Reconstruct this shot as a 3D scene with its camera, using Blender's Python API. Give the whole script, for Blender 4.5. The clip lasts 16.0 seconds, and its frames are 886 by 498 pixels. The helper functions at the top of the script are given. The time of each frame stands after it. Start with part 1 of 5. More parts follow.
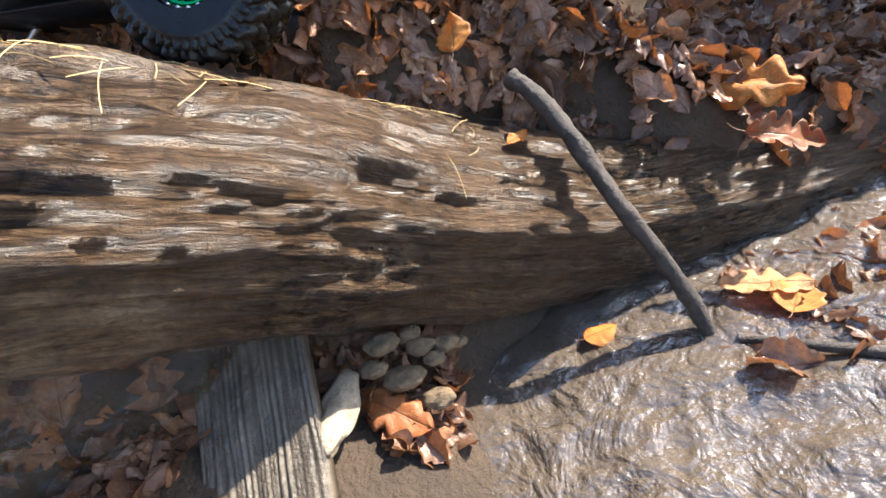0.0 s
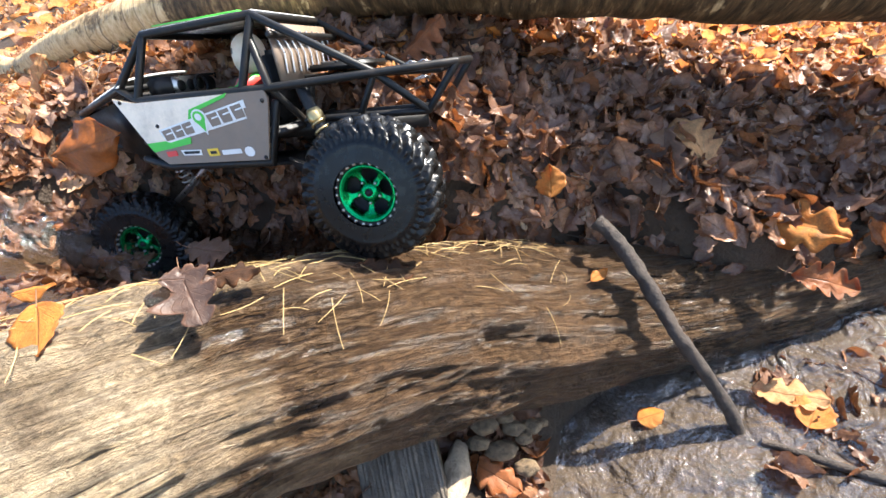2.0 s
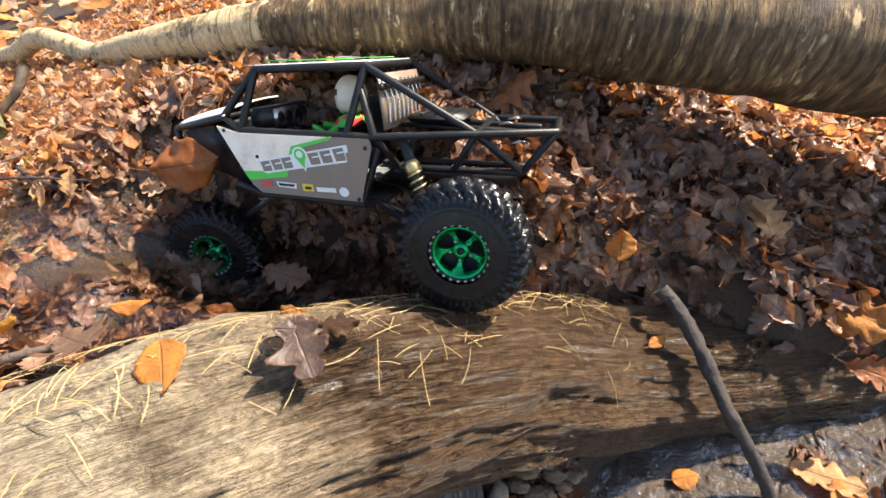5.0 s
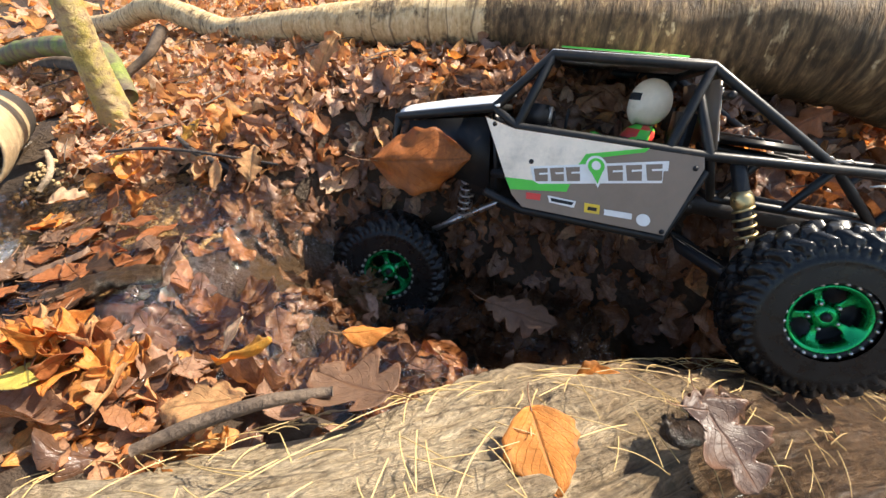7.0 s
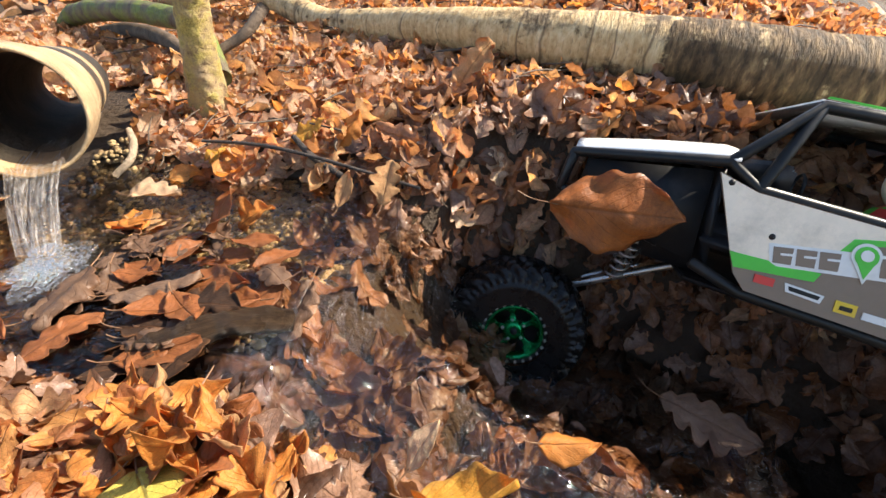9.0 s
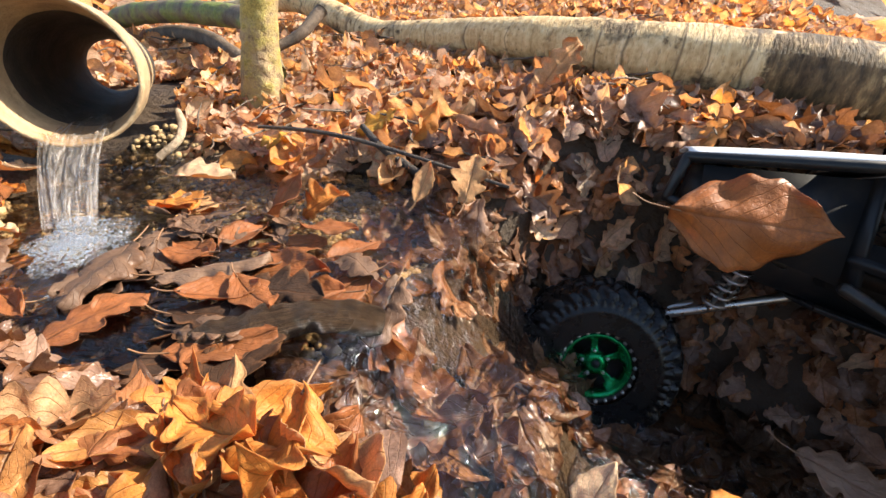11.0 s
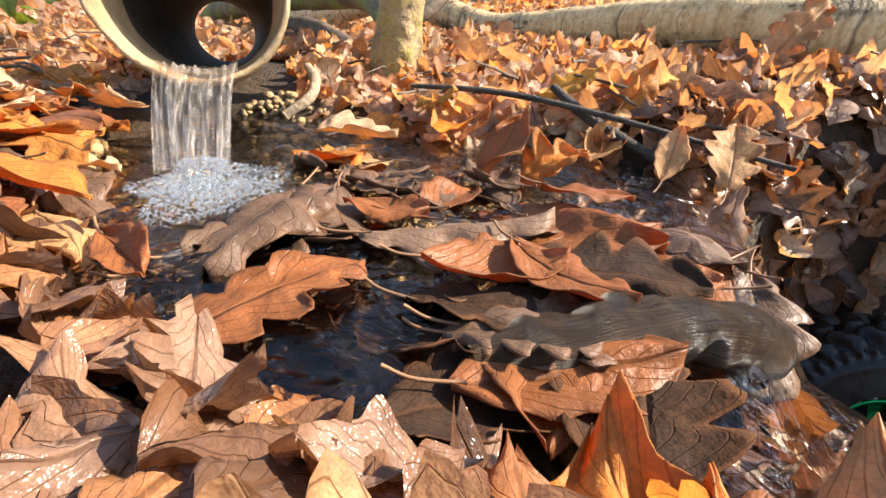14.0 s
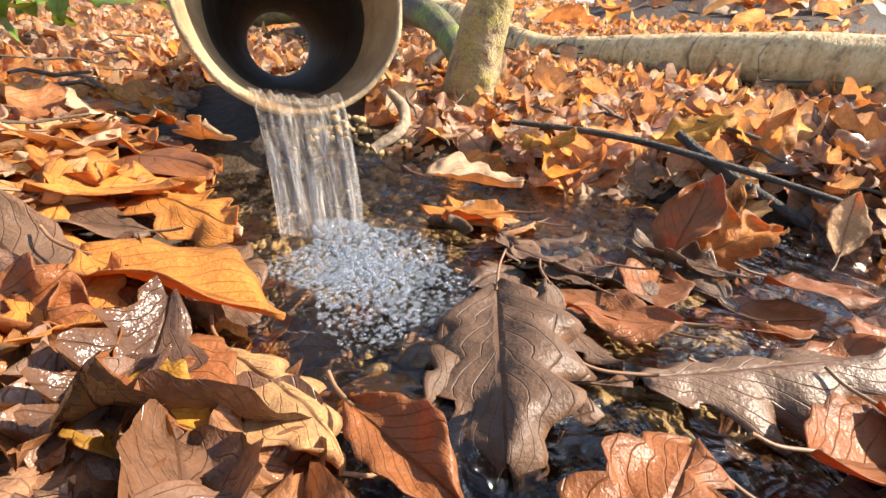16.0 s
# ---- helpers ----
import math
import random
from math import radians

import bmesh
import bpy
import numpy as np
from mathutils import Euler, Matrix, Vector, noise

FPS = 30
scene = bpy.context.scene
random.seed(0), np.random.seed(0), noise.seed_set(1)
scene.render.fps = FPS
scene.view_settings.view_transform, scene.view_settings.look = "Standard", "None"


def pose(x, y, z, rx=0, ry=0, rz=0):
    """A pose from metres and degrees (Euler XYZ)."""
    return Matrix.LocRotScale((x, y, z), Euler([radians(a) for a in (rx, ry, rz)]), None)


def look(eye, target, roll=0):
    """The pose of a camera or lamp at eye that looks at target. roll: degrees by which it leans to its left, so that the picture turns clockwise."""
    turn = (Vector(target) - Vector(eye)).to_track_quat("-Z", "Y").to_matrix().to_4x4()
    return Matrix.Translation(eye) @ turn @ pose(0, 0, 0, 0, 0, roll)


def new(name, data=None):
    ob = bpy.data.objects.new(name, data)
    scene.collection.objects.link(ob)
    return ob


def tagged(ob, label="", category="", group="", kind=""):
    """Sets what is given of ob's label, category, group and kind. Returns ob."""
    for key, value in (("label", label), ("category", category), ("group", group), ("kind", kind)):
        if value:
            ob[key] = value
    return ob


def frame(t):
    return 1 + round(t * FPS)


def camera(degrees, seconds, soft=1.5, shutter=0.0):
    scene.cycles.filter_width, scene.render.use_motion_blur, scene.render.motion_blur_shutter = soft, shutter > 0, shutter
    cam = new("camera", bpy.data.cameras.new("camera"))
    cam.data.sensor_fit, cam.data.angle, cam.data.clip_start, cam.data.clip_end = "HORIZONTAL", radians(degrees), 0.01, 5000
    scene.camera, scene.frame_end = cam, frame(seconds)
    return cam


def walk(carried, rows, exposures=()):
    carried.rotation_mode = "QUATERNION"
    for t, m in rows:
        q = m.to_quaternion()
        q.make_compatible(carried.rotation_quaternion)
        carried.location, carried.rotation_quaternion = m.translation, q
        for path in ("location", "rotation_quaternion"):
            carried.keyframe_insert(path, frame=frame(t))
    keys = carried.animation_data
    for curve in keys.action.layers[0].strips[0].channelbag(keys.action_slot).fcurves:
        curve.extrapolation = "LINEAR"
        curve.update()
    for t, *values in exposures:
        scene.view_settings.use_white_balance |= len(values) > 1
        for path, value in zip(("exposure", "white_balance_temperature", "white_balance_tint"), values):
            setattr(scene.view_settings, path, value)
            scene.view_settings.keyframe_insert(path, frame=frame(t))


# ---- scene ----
cam = camera(88.0, 16.0)
EXPOSURES = [(0.0, 2.12, 6000, 10), (1.0, 2.08, 6000, 10), (2.0, 1.98, 6000, 10), (3.0, 1.80, 6100, 10), (5.5, 1.58, 6350, 10), (7.0, 1.50, 6500, 10), (8.5, 1.36, 6500, 10), (11.0, 1.55, 6500, 10), (14.0, 1.58, 6500, 10), (16.0, 1.52, 6500, 10)]
PATH = [
    (0, (0.4539, -0.0060, -0.1337), (0.3764, 0.2393, -0.2880), -22.81),
    (0.5, (0.4602, 0.0119, -0.0887), (0.3724, 0.2467, -0.2535), -24.27),
    (1, (0.4643, 0.0160, -0.0125), (0.3597, 0.2374, -0.1858), -26.99),
    (1.5, (0.4660, 0.0133, 0.0322), (0.3582, 0.2317, -0.1428), -26.98),
    (2, (0.4570, 0.0166, 0.0799), (0.3508, 0.2299, -0.1022), -25.83),
    (2.5, (0.4473, 0.0180, 0.1081), (0.3415, 0.2281, -0.0781), -24.69),
    (3, (0.4395, 0.0158, 0.1279), (0.3336, 0.2240, -0.0604), -23.93),
    (3.2, (0.4437, 0.0244, 0.1343), (0.3357, 0.2304, -0.0552), -23.93),
    (5.3, (0.3896, 0.0330, 0.1534), (0.2783, 0.2416, -0.0313), -19.29),
    (5.5, (0.3771, 0.0409, 0.1561), (0.2635, 0.2486, -0.0281), -19.03),
    (6, (0.3268, 0.0442, 0.1619), (0.2137, 0.2534, -0.0209), -17.17),
    (6.5, (0.2363, 0.0389, 0.1703), (0.1321, 0.2532, -0.0120), -13.75),
    (7, (0.1491, 0.0304, 0.1433), (0.0476, 0.2572, -0.0247), -10.56),
    (7.5, (0.0997, 0.0272, 0.1394), (0.0009, 0.2564, -0.0269), -7.59),
    (8, (0.0596, 0.0476, 0.1328), (-0.0439, 0.2787, -0.0280), -5.07),
    (8.5, (0.0322, 0.0592, 0.1366), (-0.0704, 0.2911, -0.0236), -3.32),
    (11, (-0.0485, 0.0690, 0.0941), (-0.1576, 0.3137, -0.0408), 1.18),
    (11.5, (-0.0561, 0.0693, 0.0742), (-0.1735, 0.3133, -0.0549), 0.39),
    (12, (-0.0693, 0.0722, 0.0575), (-0.1920, 0.3158, -0.0675), 0.56),
    (12.5, (-0.0921, 0.0774, 0.0450), (-0.2187, 0.3215, -0.0748), 0.66),
    (13, (-0.1079, 0.0820, 0.0394), (-0.2392, 0.3243, -0.0792), 1.32),
    (13.5, (-0.1314, 0.0893, 0.0393), (-0.2641, 0.3312, -0.0784), 2.30),
    (14, (-0.1530, 0.0919, 0.0378), (-0.2871, 0.3347, -0.0765), 3.29),
    (14.5, (-0.1732, 0.0932, 0.0398), (-0.3073, 0.3372, -0.0720), 4.35),
    (15, (-0.1930, 0.0933, 0.0405), (-0.3251, 0.3396, -0.0687), 5.15),
    (15.5, (-0.2058, 0.0939, 0.0425), (-0.3369, 0.3410, -0.0659), 5.81),
    (16, (-0.2152, 0.0937, 0.0444), (-0.3458, 0.3409, -0.0646), 6.15),
]
walk(cam, [(t, look(eye, target, roll)) for t, eye, target, roll in PATH], EXPOSURES)

# ---- light ----
SUN = Vector((0.62, 0.40, 0.62)).normalized()
world = bpy.data.worlds.new("sky")
scene.world = world
world.use_nodes = True
wt = world.node_tree
sky = wt.nodes.new("ShaderNodeTexSky")
sky.sky_type = "NISHITA"
sky.sun_disc = False
sky.sun_elevation = math.asin(SUN.z)
sky.sun_rotation = math.atan2(SUN.x, SUN.y)
wt.links.new(sky.outputs[0], wt.nodes["Background"].inputs[0])
wt.nodes["Background"].inputs[1].default_value = 0.12
sun = new("sun", bpy.data.lights.new("sun", "SUN"))
sun.data.energy, sun.data.angle, sun.data.color = 5.0, radians(0.6), (1.0, 0.90, 0.74)
sun.matrix_world = look((0, 0, 5), Vector((0, 0, 5)) - SUN)
scene.view_settings.exposure = 1.25


# ---- materials ----
class Mat:
    """A small writer of node materials."""

    def __init__(self, name):
        self.m = bpy.data.materials.new(name)
        self.m.use_nodes = True
        self.t = self.m.node_tree
        self.bsdf = self.t.nodes["Principled BSDF"]
        self.out = self.t.nodes["Material Output"]

    def n(self, kind, **kw):
        node = self.t.nodes.new("ShaderNode" + kind)
        for k, v in kw.items():
            if k in node.inputs:
                node.inputs[k].default_value = v
            elif k == "data_type":
                node.data_type = v
            elif k == "blend_type":
                node.blend_type = v
            elif k == "operation":
                node.operation = v
            elif k == "feature":
                node.feature = v
        return node

    def l(self, a, b):
        self.t.links.new(a, b)

    def set(self, **kw):
        for k, v in kw.items():
            self.bsdf.inputs[k.replace("_", " ")].default_value = v
        return self

    def coords(self, scale=(1, 1, 1), space="Object"):
        c, mp = self.n("TexCoord"), self.n("Mapping")
        mp.inputs["Scale"].default_value = scale
        self.l(c.outputs[space], mp.inputs["Vector"])
        return mp.outputs[0]

    def noise(self, scale, detail=6, rough=0.6, vec=None, dist=0.0):
        nd = self.n("TexNoise", Scale=scale, Detail=detail, Roughness=rough, Distortion=dist)
        self.l(vec or self.coords(), nd.inputs["Vector"])
        return nd.outputs["Fac"]

    def ramp(self, fac, stops):
        r = self.n("ValToRGB")
        el = r.color_ramp.elements
        while len(el) < len(stops):
            el.new(0.5)
        for e, (p, c) in zip(el, stops):
            e.position, e.color = p, (*c, 1) if len(c) == 3 else c
        self.l(fac, r.inputs[0])
        return r.outputs[0]

    def mix(self, fac, a, b, mode="MIX"):
        x = self.n("Mix", data_type="RGBA", blend_type=mode)
        for s, i in ((fac, 0), (a, 6), (b, 7)):
            if isinstance(s, (int, float)):
                x.inputs[i].default_value = s
            elif isinstance(s, tuple):
                x.inputs[i].default_value = (*s, 1)
            else:
                self.l(s, x.inputs[i])
        return x.outputs[2]

    def math(self, op, a, b=0.5):
        x = self.n("Math", operation=op)
        for s, i in ((a, 0), (b, 1)):
            if isinstance(s, (int, float)):
                x.inputs[i].default_value = s
            else:
                self.l(s, x.inputs[i])
        return x.outputs[0]

    def bump(self, height, strength=0.5, dist=0.002):
        b = self.n("Bump", Strength=strength, Distance=dist)
        self.l(height, b.inputs["Height"])
        self.l(b.outputs[0], self.bsdf.inputs["Normal"])
        return b.outputs[0]

    def base(self, c):
        self.l(c, self.bsdf.inputs["Base Color"])

    def rough(self, r):
        self.l(r, self.bsdf.inputs["Roughness"])


def leaf_material(name, stops, rough, translucent, per_object=False):
    """Dead leaf: colour by leaf, blotches, veins from the leaf's own coordinates, light through the blade."""
    m = Mat(name)
    rnd = m.n("ObjectInfo").outputs["Random"] if per_object else m.n("NewGeometry").outputs["Random Per Island"]
    col = m.ramp(rnd, stops)
    blot = m.noise(55, 8, 0.75)
    pale = m.noise(130, 5, 0.7)
    col = m.mix(m.ramp(blot, [(0.38, (0, 0, 0)), (0.72, (1, 1, 1))]), col, m.mix(0.65, col, (0.06, 0.028, 0.014)))
    col = m.mix(m.ramp(pale, [(0.52, (0, 0, 0)), (0.70, (0.7,) * 3)]), col, m.mix(0.8, col, (1.55, 1.50, 1.40), "MULTIPLY"))
    fine = m.noise(420, 3, 0.6)
    col = m.mix(0.42, col, m.ramp(fine, [(0.3, (0.55, 0.5, 0.45)), (0.7, (1.25, 1.2, 1.1))]), "MULTIPLY")
    uv = m.n("UVMap").outputs[0]
    sep = m.n("SeparateXYZ")
    m.l(uv, sep.inputs[0])
    across = m.math("ABSOLUTE", m.math("SUBTRACT", sep.outputs[1], 0.5))
    rib = m.math("MINIMUM", m.math("MULTIPLY", across, 26.0), 1.0)
    side = m.math("PINGPONG", m.math("ADD", m.math("MULTIPLY", sep.outputs[0], 8.0), m.math("MULTIPLY", across, -7.0)), 0.5)
    side = m.math("MINIMUM", m.math("MULTIPLY", side, 16.0), 1.0)
    vein = m.math("MINIMUM", rib, m.math("ADD", m.math("MULTIPLY", side, 0.6), 0.4))
    col = m.mix(m.math("MULTIPLY", m.math("SUBTRACT", 1.0, vein), 0.7), col, m.mix(0.6, col, (0.10, 0.04, 0.015)))
    cell = m.n("TexVoronoi", Scale=900.0, feature="DISTANCE_TO_EDGE")
    m.l(m.coords(), cell.inputs["Vector"])
    net = m.math("MINIMUM", m.math("MULTIPLY", cell.outputs["Distance"], 9.0), 1.0)
    col = m.mix(m.math("MULTIPLY", m.math("SUBTRACT", 1.0, net), 0.35), col, m.mix(0.6, col, (0.12, 0.05, 0.02)))
    margin = m.math("ADD", m.math("MULTIPLY", across, 2.0), m.math("MULTIPLY", m.math("SUBTRACT", blot, 0.5), 0.7))
    col = m.mix(m.ramp(margin, [(0.72, (0, 0, 0)), (1.0, (0.7,) * 3)]), col, m.mix(0.55, col, (0.16, 0.065, 0.025)))
    m.base(col)
    m.rough(m.ramp(m.noise(75, 4, 0.6), [(0.36, (max(0.08, rough - 0.08),) * 3), (0.62, (min(1, rough + 0.18),) * 3)]))
    m.set(Specular_IOR_Level=0.32)
    h = m.math("ADD", m.math("MULTIPLY", vein, 0.8), m.math("MULTIPLY", fine, 0.5))
    h = m.math("ADD", h, m.math("MULTIPLY", pale, 1.5))
    nrm = m.bump(h, 0.6, 0.0011)
    tr = m.n("BsdfTranslucent")
    m.l(m.mix(1.0, col, (1.5, 1.05, 0.55), "MULTIPLY"), tr.inputs["Color"])
    m.l(nrm, tr.inputs["Normal"])
    ms = m.n("MixShader", Fac=translucent)
    m.l(m.bsdf.outputs[0], ms.inputs[1])
    m.l(tr.outputs[0], ms.inputs[2])
    m.l(ms.outputs[0], m.out.inputs["Surface"])
    return m.m


BROWN = (0.42, 0.25, 0.16)
M_litter = leaf_material("dry_leaf_litter", [(0.0, BROWN), (0.12, (0.52, 0.33, 0.21)), (0.3, (0.80, 0.61, 0.44)), (0.45, (0.60, 0.25, 0.09)), (0.6, (0.72, 0.56, 0.44)), (0.74, (0.78, 0.40, 0.13)), (0.88, (0.82, 0.65, 0.46)), (1.0, (0.48, 0.29, 0.18))], 0.52, 0.45)
M_wet = leaf_material("wet_leaf_litter", [(0.0, (0.08, 0.045, 0.03)), (0.3, (0.20, 0.115, 0.08)), (0.55, (0.33, 0.21, 0.15)), (0.8, (0.38, 0.17, 0.075)), (1.0, (0.14, 0.08, 0.055))], 0.15, 0.18)
M_pile = leaf_material("bright_dry_leaves", [(0.0, (0.78, 0.36, 0.10)), (0.25, (0.74, 0.38, 0.12)), (0.45, (0.58, 0.20, 0.05)), (0.62, (0.50, 0.28, 0.16)), (0.8, (0.78, 0.54, 0.30)), (1.0, (0.58, 0.22, 0.07))], 0.48, 0.45)


def one_leaf(name, c, rough=0.55, tr=0.40):
    a, b = tuple(v * 0.9 for v in c), tuple(min(1, v * 1.08) for v in c)
    return leaf_material(name, [(0.0, a), (1.0, b)], rough, tr, True)


M_lorange = one_leaf("orange_leaf", (0.72, 0.30, 0.06))
M_ltan = one_leaf("tan_leaf", (0.70, 0.42, 0.19))
M_lrust = one_leaf("rust_leaf", (0.40, 0.145, 0.05), 0.4)
M_lyellow = one_leaf("yellow_leaf", (0.72, 0.62, 0.13), 0.4, 0.3)
M_lgold = one_leaf("golden_leaf", (0.75, 0.42, 0.06))
M_lcream = one_leaf("cream_leaf", (0.80, 0.62, 0.40))
M_lgrey = one_leaf("grey_brown_wet_leaf", (0.135, 0.080, 0.050), 0.46, 0.10)
# Tan lowered to dull brown: the truck's shade is in this colour.
M_ldull = one_leaf("dull_brown_leaf", (0.27, 0.17, 0.11), 0.35, 0.2)
M_lsod = one_leaf("sodden_grey_leaf", (0.070, 0.048, 0.040), 0.35, 0.05)
M_lgreen = one_leaf("green_leaf", (0.16, 0.30, 0.04), 0.4, 0.35)
# Wet leaf colour taken down to near black to hold the truck's shade.
M_ldark = one_leaf("dark_wet_leaf", (0.028, 0.019, 0.015), 0.75, 0.05)
M_ldark.node_tree.nodes["Principled BSDF"].inputs["Specular IOR Level"].default_value = 0.08
M_lcar = one_leaf("brown_beech_leaf", (0.40, 0.125, 0.026), 0.45, 0.3)


def soil_material():
    m = Mat("wet_soil")
    a, b = m.noise(18, 8, 0.65), m.noise(160, 5, 0.6)
    m.base(m.mix(b, m.ramp(a, [(0.3, (0.018, 0.012, 0.008)), (0.7, (0.085, 0.056, 0.035))]), (0.05, 0.034, 0.022)))
    m.rough(m.ramp(a, [(0.35, (0.60,) * 3), (0.65, (0.88,) * 3)]))
    m.set(Specular_IOR_Level=0.25)
    m.bump(m.math("ADD", a, m.math("MULTIPLY", b, 0.6)), 0.9, 0.01)
    return m.m


def rotten_wood_material(name="rotten_wet_wood", dry_sunlit_end=2.5):
    """Wet, barkless log: grain along the log's length from its own coordinates, pale dry patches, dark wet streaks; sun
    on the dry end and shade on the wet part are in the colour.
    """
    m = Mat(name)
    grain = m.n("TexNoise", Scale=9.0, Detail=9.0, Roughness=0.68, Distortion=0.8)
    m.l(m.coords((1.0, 11, 1), "UV"), grain.inputs["Vector"])
    gr = grain.outputs["Fac"]
    big = m.noise(9, 5, 0.6)
    fine = m.noise(260, 4, 0.65)
    col = m.ramp(gr, [(0.34, (0.015, 0.010, 0.007)), (0.44, (0.075, 0.048, 0.028)), (0.54, (0.22, 0.145, 0.085)), (0.70, (0.46, 0.34, 0.22))])
    col = m.mix(m.ramp(big, [(0.40, (0, 0, 0)), (0.62, (1, 1, 1))]), col, m.mix(0.55, col, (0.30, 0.17, 0.075)))
    col = m.mix(m.ramp(m.noise(30, 4, 0.6), [(0.55, (0, 0, 0)), (0.70, (0.4, 0.4, 0.4))]), col, m.mix(0.6, col, (0.05, 0.035, 0.022)))
    su = m.n("SeparateXYZ")
    m.l(m.coords((1, 1, 1), "UV"), su.inputs[0])
    # Pale start of the log: dry wood plus sunlight painted into the colour.
    dry = m.math("ADD", m.math("SUBTRACT", dry_sunlit_end, su.outputs[0]), m.math("MULTIPLY", m.math("SUBTRACT", big, 0.5), 2.2))
    col = m.mix(m.ramp(dry, [(0.0, (0, 0, 0)), (0.6, (1, 1, 1))]), col, m.mix(0.62, col, m.ramp(gr, [(0.32, (0.22, 0.15, 0.08)), (0.44, (0.60, 0.46, 0.28)), (0.62, (0.78, 0.64, 0.43))])))
    crumb = m.noise(150, 7, 0.72)
    col = m.mix(0.85, col, m.ramp(crumb, [(0.36, (0.45, 0.42, 0.38)), (0.52, (1, 1, 1)), (0.68, (1.35, 1.3, 1.2))]), "MULTIPLY")
    # Beyond it the colour is darkened for wetness and for painted shade.
    wet = m.ramp(dry, [(0.0, (0.52, 0.47, 0.42)), (0.6, (1, 1, 1))])
    m.base(m.mix(1.0, col, wet, "MULTIPLY"))
    m.rough(m.math("ADD", m.ramp(big, [(0.36, (0.24,) * 3), (0.62, (0.44,) * 3)]), m.math("MULTIPLY", m.ramp(dry, [(0.0, (0, 0, 0)), (0.6, (1, 1, 1))]), 0.25)))
    m.bump(m.math("ADD", m.math("MULTIPLY", gr, 1.3), m.math("ADD", m.math("MULTIPLY", fine, 0.4), m.math("MULTIPLY", crumb, 0.9))), 1.0, 0.010)
    return m.m


def birch_material():
    """Cream bark: mottled, with short dashes and a few dark rings round the stem, rotting brown towards its thick end."""
    m = Mat("birch_bark")
    v = m.coords((1, 1, 1), "UV")

    def streak(su, sv, scale, detail=5, dist=0.3):
        return m.noise(scale, detail, 0.62, m.coords((su, sv, 1), "UV"), dist)

    tone = streak(7.0, 1.4, 4.0, 8, 0.25)
    col = m.ramp(tone, [(0.30, (0.34, 0.21, 0.09)), (0.48, (0.54, 0.37, 0.18)), (0.70, (0.72, 0.55, 0.32))])
    dash = streak(30, 3.0, 3.0, 4, 0.1)
    col = m.mix(m.ramp(dash, [(0.56, (0, 0, 0)), (0.66, (0.75,) * 3)]), col, m.mix(0.7, col, (0.14, 0.08, 0.04)))
    ring = streak(1.5, 0.12, 2.4, 2, 0.5)
    col = m.mix(m.ramp(ring, [(0.485, (0, 0, 0)), (0.5, (0.8,) * 3), (0.515, (0, 0, 0))]), col, (0.08, 0.05, 0.03))
    sx = m.n("SeparateXYZ")
    m.l(v, sx.inputs[0])
    peel = streak(4.0, 1.3, 3.0, 6, 0.15)
    stepped = m.ramp(m.math("MULTIPLY", m.math("SUBTRACT", sx.outputs[0], 7.0), 1.0), [(0.0, (0, 0, 0)), (0.06, (1, 1, 1))])
    old = m.math("ADD", peel, m.math("SUBTRACT", m.math("MULTIPLY", stepped, 0.27), 0.11))
    col = m.mix(m.ramp(old, [(0.48, (0, 0, 0)), (0.56, (1, 1, 1))]), col, m.mix(0.93, col, m.ramp(tone, [(0.40, (0.022, 0.012, 0.005)), (0.54, (0.085, 0.046, 0.018)), (0.68, (0.24, 0.145, 0.06))])))
    spot = m.noise(12, 7, 0.68)
    col = m.mix(m.ramp(spot, [(0.58, (0, 0, 0)), (0.65, (0.85,) * 3)]), col, (0.05, 0.032, 0.02))
    m.base(col)
    m.set(Roughness=0.7, Specular_IOR_Level=0.25)
    m.bump(m.math("ADD", tone, m.math("ADD", m.math("MULTIPLY", dash, -0.5), m.math("MULTIPLY", spot, -0.8))), 0.8, 0.004)
    return m.m


def bark_material(name, dark, light, moss=None, scale=30):
    m = Mat(name)
    a, b = m.noise(scale, 8, 0.7), m.noise(scale * 6, 4, 0.6)
    col = m.ramp(a, [(0.3, dark), (0.7, light)])
    if moss:
        col = m.mix(m.ramp(m.noise(scale * 0.5, 6, 0.65), [(0.42, (0, 0, 0)), (0.58, (1, 1, 1))]), col, m.ramp(b, [(0.3, tuple(v * 0.4 for v in moss)), (0.7, moss)]))
    m.base(col)
    m.set(Roughness=0.75)
    m.bump(m.math("ADD", a, m.math("MULTIPLY", b, 0.5)), 0.8, 0.004)
    return m.m


def plain(name, colour, rough=0.5, metal=0.0, dirt=0.25, scale=90, bump=0.15):
    """Plain coloured surface with faint mottling, dried dirt and fine relief."""
    m = Mat(name)
    a = m.noise(scale, 6, 0.65)
    d = m.ramp(m.noise(scale * 0.35, 7, 0.7), [(0.5, (0, 0, 0)), (0.75, (1, 1, 1))])
    col = m.mix(0.25, colour, m.ramp(a, [(0.3, (0.6, 0.6, 0.6)), (0.7, (1.3, 1.3, 1.3))]), "MULTIPLY")
    m.base(m.mix(m.math("MULTIPLY", d, dirt), col, (0.12, 0.08, 0.05)))
    m.rough(m.ramp(a, [(0.3, (max(0.03, rough - 0.1),) * 3), (0.7, (min(1, rough + 0.14),) * 3)]))
    m.set(Metallic=metal)
    if bump:
        m.bump(a, bump, 0.0006)
    return m.m


